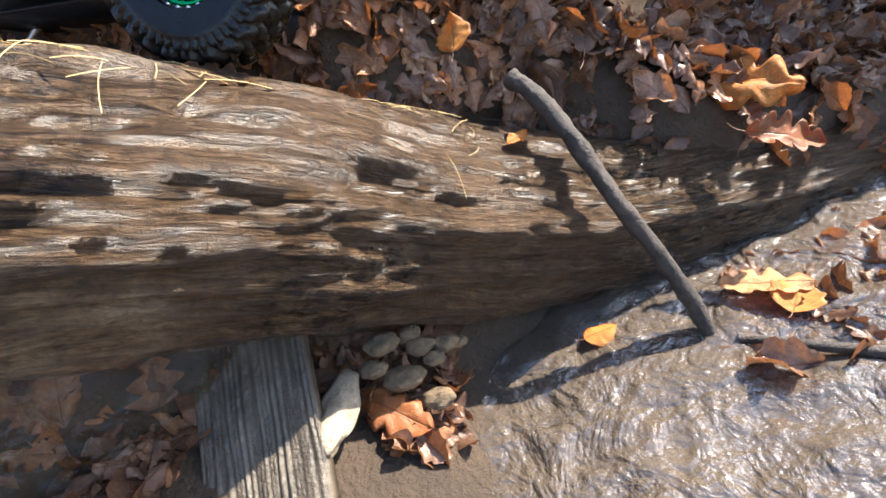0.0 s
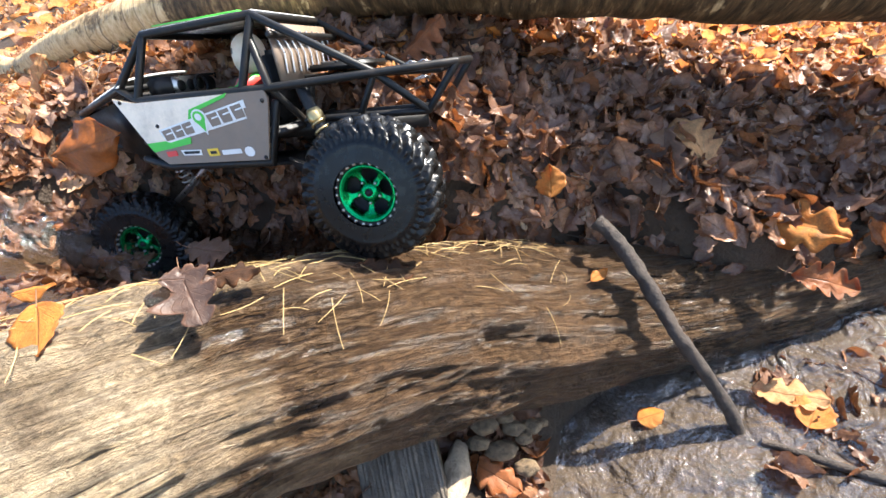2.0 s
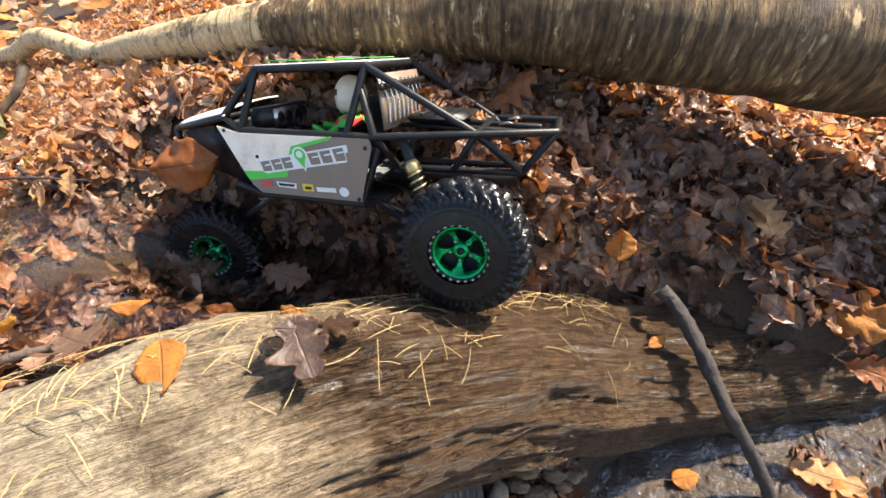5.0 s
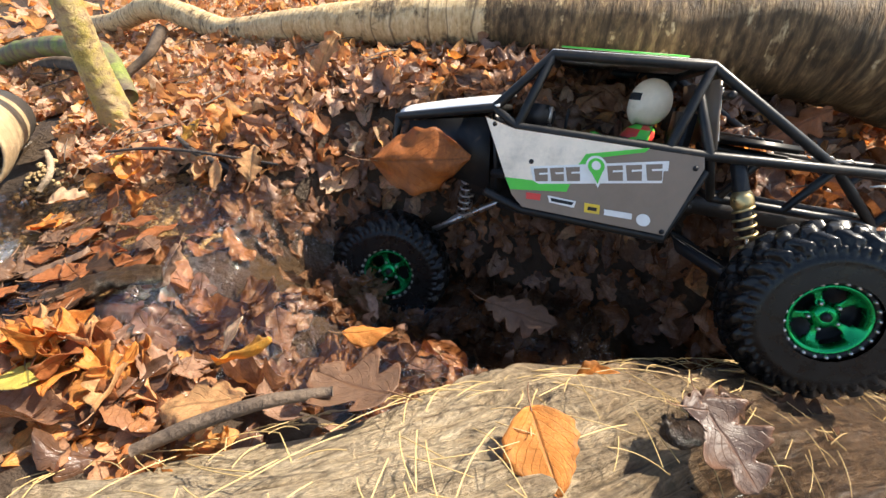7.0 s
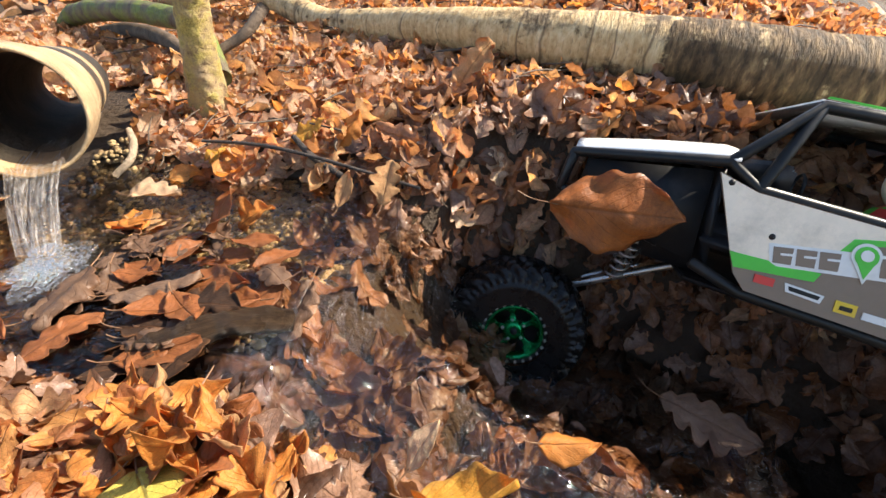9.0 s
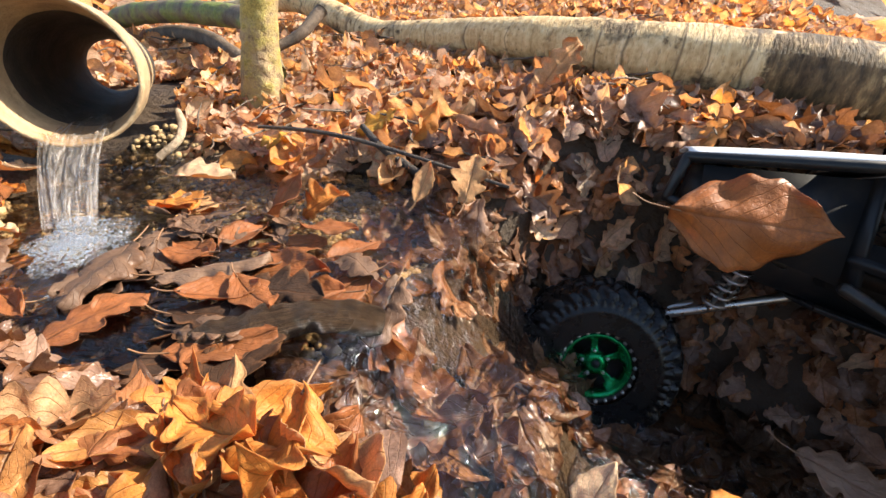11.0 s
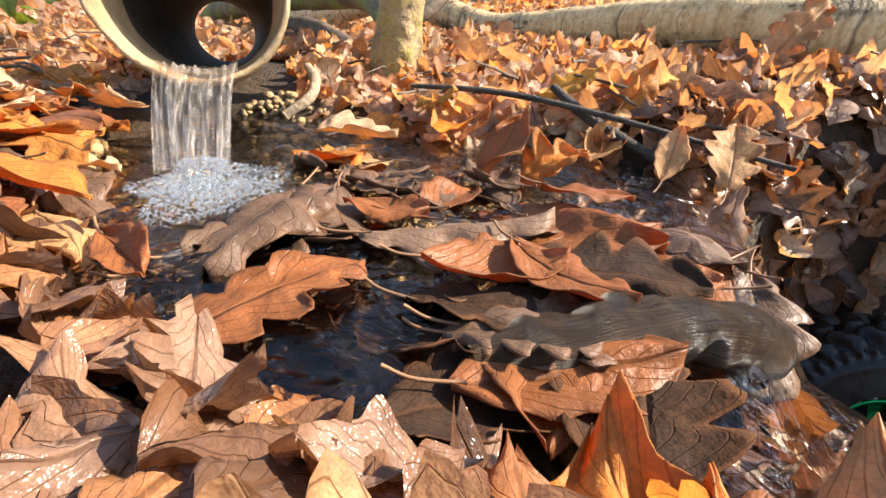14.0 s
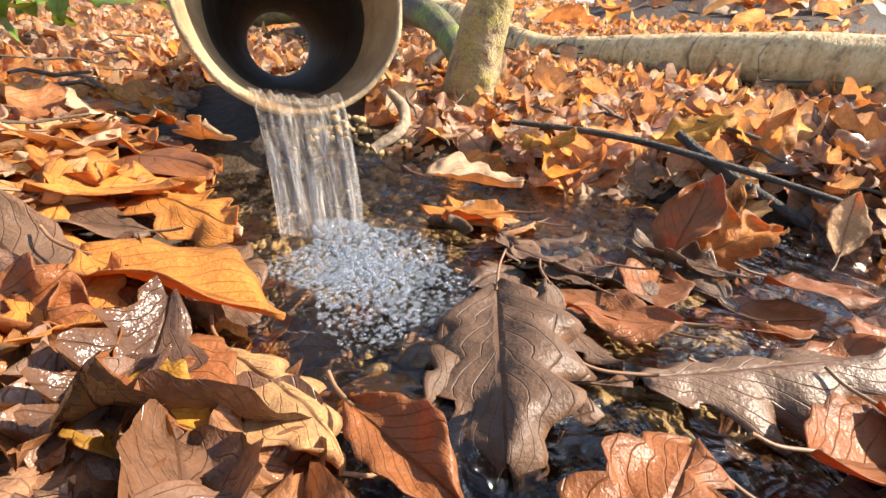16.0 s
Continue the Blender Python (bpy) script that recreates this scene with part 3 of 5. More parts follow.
def low_spot(x, y):
    return off_pipe(x, y) & (y < 0.118) & (x > -0.17) & (x < 0.0) & off_log(x, y)


leaf_field("leaf_litter", np.vstack([
    scatter(rng, 11500, (-1.0, 0.9, 0.24, 0.95), (0.016, 0.033), (0.001, 0.011), 0.20, clear_of_eye),
    scatter(rng, 420, (-0.75, 0.1, 0.31, 0.6), (0.020, 0.034), (0.006, 0.014), 0.38, clear_of_eye),
]), M_litter, "dry brown and orange fallen leaves covering the forest floor", rng, 19, 5, 1.25)
leaf_field("near_leaf_litter", np.vstack([
    scatter(rng, 2100, (-0.75, -0.02, -0.15, 0.26), (0.018, 0.034), (0.001, 0.009), 0.14, clear_of_eye),
    scatter(rng, 320, (-0.18, 0.0, 0.0, 0.118), (0.018, 0.032), (0.0, 0.005), 0.12, low_spot),
]), M_pile, "dry orange and tan fallen leaves heaped beside the pool", rng, 23, 7, 0.95)
leaf_field("wet_leaf_litter", np.vstack([
    scatter(rng, 330, (-0.37, 0.18, 0.10, 0.40), (0.024, 0.044), (0.000, 0.010), 0.07, lambda x, y: in_stream(x, y) & ~((x < -0.19) & (y > 0.185)) & ~((x > -0.16) & (np.sin(x * 310) > -0.1))),
    scatter(rng, 1000, (-0.33, -0.13, 0.0, 0.19), (0.013, 0.024), (0.0, 0.003), 0.07, flat_ring),
    scatter(rng, 420, (-0.17, 0.16, 0.31, 0.46), (0.020, 0.038), (0.001, 0.014), 0.2),
    scatter(rng, 30, (-0.17, 0.10, 0.25, 0.31), (0.020, 0.036), (0.001, 0.012), 0.15),
    scatter(rng, 120, (-0.20, 0.16, 0.20, 0.46), (0.022, 0.040), (0.001, 0.010), 0.15, off_log),
    scatter(rng, 2400, (0.20, 0.85, 0.20, 0.66), (0.028, 0.055), (0.004, 0.026), 0.30, by_log),
    scatter(rng, 2000, (-0.05, 0.40, 0.02, 0.32), (0.020, 0.044), (0.001, 0.012), 0.25, under_log),
    scatter(rng, 2300, (0.0, 1.1, 0.33, 0.66), (0.024, 0.048), (0.003, 0.022), 0.34, on_bank),
    scatter(rng, 130, (0.56, 0.9, 0.22, 0.36), (0.025, 0.05), (0.02, 0.036), 0.25),
    scatter(rng, 36, (-0.15, -0.05, 0.135, 0.215), (0.026, 0.042), (0.002, 0.012), 0.14),
    scatter(rng, 100, (-0.11, 0.09, 0.08, 0.200), (0.025, 0.045), (0.001, 0.012), 0.2, off_log),
]), M_wet, "wet dark brown leaves lying in and beside the stream", rng, 23, 7, 1.0)
def far_off(x, y):
    """Everywhere but the near patches and the lower water, thinning out with the distance."""
    near = ((x > -0.95) & (x < 0.85) & (y > -0.15) & (y < 0.92)) | ((x > -0.12) & (x < 1.62) & (y > -0.92) & (y < 0.5))
    return ~near & (np.hypot(x, y) < 7 + 1.5 * np.sin(5 * np.arctan2(y, x)))


far_spots = np.vstack([scatter(rng, 2600, (-5.0, 3.5, 0.9, 5.0), (0.05, 0.09), (0.0, 0.03), 0.3, far_off), scatter(rng, 1500, (-6.0, -0.9, -1.5, 1.0), (0.06, 0.10), (0.0, 0.03), 0.3, far_off), scatter(rng, 20000, (-8.0, 8.0, -7.0, 8.0), (0.06, 0.10), (0.0, 0.03), 0.3, far_off)])
leaf_field("far_leaf_litter", far_spots, M_litter, "dry fallen leaves on the forest floor farther off", rng, 9, 3)


# ---- logs, pipe, tree ----
LOG_LINE = [(-0.22, -0.01, -0.125, 0.058), (-0.12, 0.015, -0.102, 0.074), (0.0, 0.045, -0.094, 0.084), (0.1, 0.112, -0.118, 0.088), (0.2, 0.218, -0.196, 0.088), (0.3, 0.308, -0.285, 0.088), (0.4, 0.372, -0.358, 0.086), (0.5, 0.418, -0.408, 0.082), (0.62, 0.462, -0.435, 0.078), (0.8, 0.52, -0.47, 0.072)]


def rotten_log():
    """The near log that the toy truck climbs: barkless, furrowed along its length."""
    s = spline(LOG_LINE, 300)
    sides = 150
    pts, length, ang = tube_rings(s[:, :3], s[:, 3], sides)
    mid = np.repeat(s[:, :3], sides, axis=0)
    nn = pts.reshape(-1, 3)
    L, A = np.repeat(length, sides), np.tile(ang, 300)
    off = np.empty(len(nn))
    for i in range(len(nn)):
        a, l = A[i], L[i]
        ca, sa = math.cos(a), math.sin(a)
        off[i] = 0.11 * noise.noise((l * 6, ca * 1.3, sa * 1.3)) + 0.09 * noise.noise((l * 9, ca * 5, sa * 5)) + 0.060 * noise.noise((l * 7, ca * 12, sa * 12 + 3)) + 0.040 * noise.noise((l * 22, ca * 26, sa * 26 + 9)) - 0.05 * max(0.0, abs(noise.noise((l * 6, ca * 9, sa * 9 + 5))) * -4 + 0.6) - 0.10 * max(0.0, 0.5 - abs(noise.noise((l * 5, ca * 7, sa * 7 + 2))) * 7) - 0.05 * max(0.0, 0.5 - abs(noise.noise((l * 8, ca * 17, sa * 17 + 4))) * 5)
    nn = mid + (nn - mid) * (1 + off)[:, None]
    verts = np.vstack([nn, s[:1, :3], s[-1:, :3]])
    faces = grid_faces(300, sides, True)
    a, b, q = len(nn), len(nn) + 1, 299 * sides
    faces += [(a, (j + 1) % sides, j) for j in range(sides)] + [(b, q + j, q + (j + 1) % sides) for j in range(sides)]
    fold = 1 - np.abs(ang / np.pi - 1)
    uv = np.vstack([np.stack([L * 5, np.tile(fold, 300)], 1), [[0, 0.5], [1, 0.5]]])
    ob = mesh_object("fallen_log", verts, faces, M_log, uvs=uv)
    return tagged(ob, "thick barkless rotten log, wet and furrowed, lying across the stream", "log")


rotten_log()

birch = stem("birch_log", [(-1.3, 0.98, 0.09, 0.017), (-0.80, 0.775, 0.099, 0.0175), (-0.608, 0.708, 0.116, 0.0175), (-0.505, 0.672, 0.099, 0.018), (-0.407, 0.638, 0.074, 0.018), (-0.296, 0.599, 0.074, 0.019), (-0.18, 0.558, 0.077, 0.0205), (-0.06, 0.55, 0.068, 0.027), (0.06, 0.55, 0.054, 0.034), (0.18, 0.56, 0.032, 0.043), (0.31, 0.57, 0.010, 0.050), (0.43, 0.575, -0.028, 0.056), (0.53, 0.58, -0.06, 0.058), (0.61, 0.585, -0.088, 0.060), (0.9, 0.62, -0.19, 0.060), (1.4, 0.68, -0.36, 0.058)], 260, 48, M_birch, 0.07, 22)
tagged(birch, "fallen birch trunk with peeling cream bark and dark patches", "log")

tree = new("tree", None)
tagged(tree, "slim tree with yellow-green moss on its rough bark", "tree")
stem("trunk", [(-0.364, 0.385, 0.015, 0.022), (-0.358, 0.381, 0.05, 0.0165), (-0.350, 0.380, 0.10, 0.0140), (-0.336, 0.382, 0.2, 0.0135), (-0.31, 0.39, 0.6, 0.0125), (-0.28, 0.40, 1.4, 0.010), (-0.26, 0.42, 2.6, 0.005)], 140, 56, M_trunk, 0.085, 130, tree)
for k, (h, az, ln) in enumerate([(0.9, 0.5, 0.5), (1.2, 2.6, 0.6), (1.5, 4.4, 0.5), (1.9, 1.4, 0.5), (2.2, 3.6, 0.4)]):
    bx, by = -0.33 + 0.02 * h, 0.39 + 0.01 * h
    stem("limb", [(bx, by, h, 0.007), (bx + ln * 0.5 * math.cos(az), by + ln * 0.5 * math.sin(az), h + 0.25, 0.005), (bx + ln * math.cos(az), by + ln * math.sin(az), h + 0.6, 0.002)], 14, 8, M_trunk, 0.08, 40, tree)

root = stem("root", [(-0.38, 0.42, 0.045, 0.010), (-0.45, 0.47, 0.085, 0.012), (-0.53, 0.50, 0.093, 0.013), (-0.68, 0.55, 0.095, 0.014), (-0.86, 0.60, 0.082, 0.015), (-0.98, 0.63, 0.03, 0.012)], 60, 20, M_mossroot, 0.12, 40)
tagged(root, "mossy dark root arching over the leaves", "root")
root = stem("root", [(-0.50, 0.50, 0.045, 0.008), (-0.60, 0.535, 0.066, 0.010), (-0.74, 0.58, 0.066, 0.010), (-0.90, 0.62, 0.045, 0.008)], 50, 16, M_root, 0.12, 40)
tagged(root, "bare dark root lying beside a mossy one", "root")
small = stem("birch_branch", [(-0.405, 0.53, 0.10, 0.007), (-0.415, 0.50, 0.075, 0.006), (-0.44, 0.47, 0.055, 0.005), (-0.45, 0.45, 0.03, 0.004)], 20, 10, M_root, 0.1, 60)
tagged(small, "short dark branch stub under the birch trunk", "branch")

bm = bmesh.new()
bmesh.ops.create_icosphere(bm, subdivisions=5, radius=1)
for v in bm.verts:
    k = 1 + 0.22 * noise.noise(v.co * 2.2) + 0.08 * noise.noise(v.co * 8) + 0.03 * noise.noise(v.co * 30)
    v.co = Vector((-1.27 + 0.16 * v.co.x * k, 1.02 + 0.10 * v.co.y * k, 0.055 + 0.085 * v.co.z * k))
mound = tagged(part("moss_mound", bm, M_moss), "dark green moss-covered tree stump mound", "moss")


def clay_pipe():
    """Drain pipe that spills into the pool: thin rim, weathered inside, shade painted into its bore, open at both ends.
    """
    d = Vector((-0.763, 0.643, -0.066)).normalized()
    top = new("drain_pipe", None)
    tagged(top, "weathered tan clay drain pipe, open at both ends, spilling water", "pipe")
    side = d.cross(Vector((0, 0, 1))).normalized()
    up = side.cross(d)
    k_ = 0.69
    axis0 = Vector((-0.3575, 0.2273, 0.0626))
    lip = axis0 - up * 0.054 * k_
    sides, prof = 72, []
    for s, r in ((0.0, 0.0560), (0.0, 0.0590), (0.004, 0.0600), (0.035, 0.0600), (0.060, 0.0570), (0.085, 0.0520), (0.15, 0.0490), (0.205, 0.0450), (0.205, 0.0320), (0.190, 0.0335), (0.15, 0.0410), (0.10, 0.0450), (0.070, 0.0470), (0.045, 0.0500), (0.018, 0.0545), (0.003, 0.0568)):
        prof.append((s, r))
    verts, faces = [], []
    for s, r in prof:
        for k in range(sides):
            a = 2 * math.pi * k / sides
            rr = r * k_ * (1 + 0.012 * noise.noise((math.cos(a) * 3, math.sin(a) * 3, s * 20)))
            cut = 0.006 * noise.noise((math.cos(a) * 2, math.sin(a) * 2, 5)) if s < 0.03 else 0
            verts.append(axis0 + d * (s + cut) + (side * math.cos(a) + up * math.sin(a)) * rr)
    n = len(prof)
    for i in range(n):
        for k in range(sides):
            j, q = (i + 1) % n, (k + 1) % sides
            faces.append((i * sides + k, j * sides + k, j * sides + q, i * sides + q))
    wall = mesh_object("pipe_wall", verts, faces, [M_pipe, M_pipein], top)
    # Past the sunlit mouth the wall takes the colour that holds the shade.
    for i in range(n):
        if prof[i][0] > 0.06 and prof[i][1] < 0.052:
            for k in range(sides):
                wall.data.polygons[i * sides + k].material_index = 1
    return d, side, up, axis0, lip


d, side, up, axis0, lip = clay_pipe()


def falling_water():
    """Water in the pipe's bottom, over the lip and down into the pool, as one rippled sheet."""
    nu, nv = 90, 41
    verts, uvs = [], []
    for i in range(nu):
        f = i / (nu - 1)
        for j in range(nv):
            v = j / (nv - 1) * 2 - 1
            if f < 0.4:
                s = (0.4 - f) / 0.4 * 0.20
                p = axis0 + d * s + side * (v * 0.0165) + up * (-0.0318 + 0.0012 * noise.noise((v * 5, s * 30, 2)))
                if s < 0.045:
                    p -= up * 0.0050 * (1 - s / 0.045)
            else:
                g = (f - 0.4) / 0.6
                fall = -0.031 * (0.10 * g + 0.93 * g * g)
                p = axis0 - up * 0.0368 + Vector((0, 0, fall)) - d * (0.074 * g) + side * (v * 0.0165 * (1 - 0.32 * g) + 0.003 * g) + up * 0.006 * v * v * (1 - g)
                rib = 0.0030 * (1 - v * v) + 0.0030 * noise.noise((v * 5, g * 1.2, 1)) + 0.0016 * noise.noise((v * 14, g * 2, 5))
                p += Vector((0, 0, 1)) * rib * (1 - 0.5 * g) - d * rib * g
            verts.append(p)
            uvs.append((v, f))
    return tagged(mesh_object("waterfall", verts, grid_faces(nu, nv), M_fall, uvs=uvs), "clear water pouring from the pipe's lip", "water")


def fall_material():
    m = Mat("pouring_water")
    v = m.noise(3, 6, 0.65, m.coords((1.6, 1.5, 1), "UV"), 1.6)
    gl, tr, df = m.n("BsdfGlossy", Roughness=0.12), m.n("BsdfTransparent", Color=(0.92, 0.84, 0.72, 1)), m.n("BsdfDiffuse", Color=(0.82, 0.74, 0.66, 1))
    b = m.n("Bump", Strength=0.9, Distance=0.004)
    m.l(v, b.inputs["Height"])
    m.l(b.outputs[0], gl.inputs["Normal"])
    tl = m.n("BsdfTranslucent", Color=(0.86, 0.83, 0.80, 1))
    w, a, c = m.n("MixShader", Fac=0.5), m.n("MixShader"), m.n("MixShader", Fac=0.14)
    m.l(df.outputs[0], w.inputs[1])
    m.l(tl.outputs[0], w.inputs[2])
    m.l(m.ramp(v, [(0.42, (0.06,) * 3), (0.70, (0.52,) * 3)]), a.inputs[0])
    m.l(tr.outputs[0], a.inputs[1])
    m.l(w.outputs[0], a.inputs[2])
    m.l(a.outputs[0], c.inputs[1])
    m.l(gl.outputs[0], c.inputs[2])
    m.l(c.outputs[0], m.out.inputs["Surface"])
    return m.m


M_fall = fall_material()
falling_water()


def blob_field(name, rows, material, sub=1, flat=1.0, label="", category="", wob=0.2):
    """Many small rounded stones or bubbles in one mesh: rows of x, y, z, radius."""
    base = bmesh.new()
    bmesh.ops.create_icosphere(base, subdivisions=sub, radius=1)
    bv = np.array([v.co[:] for v in base.verts])
    bf = np.array([[v.index for v in f.verts] for f in base.faces])
    base.free()
    vs, fs = [], []
    for i, (x, y, z, r) in enumerate(rows):
        k = 1 + rng.normal(0, wob, 3)
        k[2] *= flat
        vs.append(bv * k * r @ turn_matrix(rng.uniform(0, 6), 0, 0).T + (x, y, z))
        fs.append(bf + i * len(bv))
    return tagged(mesh_object(name, np.vstack(vs), np.vstack(fs), material), label, category, kind="stuff")


def foam_material():
    m = Mat("white_foam")
    tr, df, gl = m.n("BsdfTransparent"), m.n("BsdfDiffuse", Color=(0.66, 0.68, 0.70, 1)), m.n("BsdfGlossy", Roughness=0.06)
    a, b = m.n("MixShader", Fac=0.05), m.n("MixShader", Fac=0.10)
    m.l(tr.outputs[0], a.inputs[1])
    m.l(df.outputs[0], a.inputs[2])
    m.l(a.outputs[0], b.inputs[1])
    m.l(gl.outputs[0], b.inputs[2])
    m.l(b.outputs[0], m.out.inputs["Surface"])
    return m.m


M_foam = foam_material()
n = 4200
far = 2.6 * rng.uniform(0, 1, n) ** 0.7
az = rng.uniform(0, 6.283, n)
far *= 0.8 + 0.3 * np.sin(az * 3 + 1) * np.sin(az * 2)
x, y = -0.276 + 0.8 * 0.014 * far * np.cos(az) - 0.6 * 0.010 * far * np.sin(az), 0.171 - 0.6 * 0.014 * far * np.cos(az) - 0.8 * 0.010 * far * np.sin(az)
dome = 0.004 * np.exp(-(((x + 0.292) ** 2 + (y - 0.181) ** 2) / 0.012**2))
blob_field("foam", np.stack([x, y, rng.uniform(-0.0004, 0.0008, n) + dome, rng.uniform(0.0003, 0.0010, n) * np.clip(1.1 - 0.28 * far, 0.3, 1)], 1), M_foam, 1, 0.8, "white foam bubbles where the water lands", "foam", 0.05)
n = 420
x, y = rng.uniform(-0.42, -0.24, n), rng.uniform(0.255, 0.335, n)
k = (y < 0.30 + 0.2 * (-0.28 - x)) & (y > 0.262)
x, y = x[k], y[k]
blob_field("gravel", np.stack([x, y, land(x, y) + 0.002, rng.uniform(0.0015, 0.0034, len(x))], 1), M_pebble, 2, 0.75, "small tan pebbles at the edge of the pool", "gravel")
x, y = rng.uniform(-0.36, -0.15, 4600), rng.uniform(0.16, 0.32, 4600)
blob_field("gravel", np.stack([x, y, land(x, y), rng.uniform(0.0014, 0.0040, 4600)], 1), M_pebble, 1, 0.6, "tan pebbles on the bed of the pool", "gravel")


def stick(line, material, label, n=40, sides=14, bumpy=0.12, freq=70, name="stick"):
    return tagged(stem(name, line, n, sides, material, bumpy, freq), label, "stick")


stick([(0.440, 0.392, -0.236, 0.0085), (0.452, 0.381, -0.247, 0.0070), (0.466, 0.364, -0.266, 0.0078), (0.482, 0.340, -0.298, 0.0072), (0.497, 0.318, -0.333, 0.0066), (0.516, 0.303, -0.372, 0.0064), (0.534, 0.287, -0.414, 0.0066), (0.545, 0.272, -0.450, 0.0056)], M_stickdark, "crooked wet black stick leaning over the log into the water", 90, 20, 0.28, 75)
stick([(-0.176, 0.144, -0.006, 0.0052), (-0.168, 0.153, -0.005, 0.0066), (-0.156, 0.167, -0.004, 0.0070), (-0.146, 0.179, -0.005, 0.0064), (-0.132, 0.196, -0.014, 0.0055)], M_wetwood, "broken wet piece of wood lying in the stream", 80, 40, 0.34, 90, "wood_piece")
stick([(-0.228, 0.333, 0.028, 0.0020), (-0.207, 0.326, 0.016, 0.0028), (-0.180, 0.324, 0.004, 0.0024), (-0.150, 0.320, -0.008, 0.0018)], M_stickdark, "thin dark twig lying across wet leaves", 40, 10)
stick([(-0.30, 0.312, 0.024, 0.0012), (-0.25, 0.318, 0.024, 0.0016), (-0.20, 0.322, 0.018, 0.0014), (-0.12, 0.325, 0.004, 0.001)], M_stickdark, "long thin dark twig at the stream's edge", 40, 8)
stick([(-0.366, 0.302, 0.030, 0.0024), (-0.350, 0.291, 0.024, 0.0028), (-0.343, 0.280, 0.016, 0.0028), (-0.350, 0.268, 0.006, 0.0024)], M_stickpale, "pale bent root beside the pipe", 40, 14)
stick([(-0.050, 0.092, -0.028, 0.0030), (-0.024, 0.110, -0.024, 0.0036), (0.004, 0.126, -0.022, 0.0034), (0.030, 0.140, -0.026, 0.0024)], M_root, "grey-brown stick lying among wet leaves by the log", 40, 16)
stick([(-0.20, 0.066, -0.004, 0.008), (-0.165, 0.082, -0.004, 0.009), (-0.12, 0.096, -0.012, 0.008)], M_stickpale, "short brown stick under a yellow leaf", 30, 16)
stick([(0.56, 0.262, -0.443, 0.004), (0.65, 0.225, -0.443, 0.004), (0.76, 0.19, -0.447, 0.003)], M_stickdark, "thin dark twig lying in the lower water", 30, 8)

# plank and stones under the log
bm = bmesh.new()
bmesh.ops.create_grid(bm, x_segments=40, y_segments=90, size=0.5)
for v in bm.verts:
    g = noise.noise((v.co.x * 1.5, v.co.y * 34, 0)) * 0.0018 + noise.noise((v.co.x * 4, v.co.y * 3, 2)) * 0.002
    v.co = Vector((v.co.x * 0.16, v.co.y * 0.085, g))
ex = bmesh.ops.extrude_face_region(bm, geom=list(bm.faces))
for v in ex["geom"]:
    if isinstance(v, bmesh.types.BMVert):
        v.co.z -= 0.014
plank = tagged(part("plank", bm, M_board), "wet ridged board lying in the water under the log", "board")
px = Vector((0.017, -0.064, -0.043)).normalized()
py = Vector((0, 0, 1)).cross(px).normalized()
plank.matrix_world = Matrix.Translation((0.226, 0.168, -0.350)) @ Matrix((px, py, px.cross(py))).transposed().to_4x4()


def stone(x, y, z, r, material, label, sq=(1, 0.7, 0.55)):
    bm = bmesh.new()
    bmesh.ops.create_icosphere(bm, subdivisions=4, radius=1)
    for v in bm.verts:
        k = r * (1 + 0.25 * noise.noise(v.co * 1.6 + Vector((x * 90, y * 90, 0))) + 0.05 * noise.noise(v.co * 7))
        v.co = Vector((v.co.x * sq[0] * k + x, v.co.y * sq[1] * k + y, v.co.z * sq[2] * k + z))
    return tagged(part("stone", bm, material), label, "stone")


M_palestone = bark_material("pale_stone", (0.14, 0.10, 0.06), (0.42, 0.33, 0.23), None, 60)
M_wetstone = bark_material("wet_brown_stone", (0.035, 0.024, 0.014), (0.24, 0.16, 0.085), None, 130)
stone(0.270, 0.192, -0.372, 0.024, M_palestone, "pale stone lying in the water under the log", (0.6, 1.5, 0.45))
for x, y, z, r in ((0.327, 0.242, -0.372, 0.010), (0.337, 0.235, -0.380, 0.008), (0.345, 0.247, -0.378, 0.010), (0.300, 0.240, -0.360, 0.012), (0.312, 0.225, -0.385, 0.014), (0.290, 0.226, -0.372, 0.010), (0.318, 0.252, -0.366, 0.009), (0.352, 0.256, -0.388, 0.007), (0.335, 0.215, -0.402, 0.011)):
    stone(x, y, z, r, M_wetstone, "small wet tan stone below the log", (1.2, 0.8, 0.6))
stone(0.185, 0.171, -0.056, 0.0085, M_wetwood, "small brown pebble on the log", (1, 0.8, 0.7))


M_stalk = plain("leaf_stalk", (0.22, 0.11, 0.05), 0.55)


# ---- leaves that stand out ----
def lay(top, normal, spin):
    """Turns a leaf about its place so that it lies flat against a surface."""
    n = Vector(normal).normalized()
    top.matrix_world = Matrix.Translation(top.matrix_world.translation) @ Vector((0, 0, 1)).rotation_difference(n).to_matrix().to_4x4() @ Matrix.Rotation(radians(spin), 4, "Z")
    return top


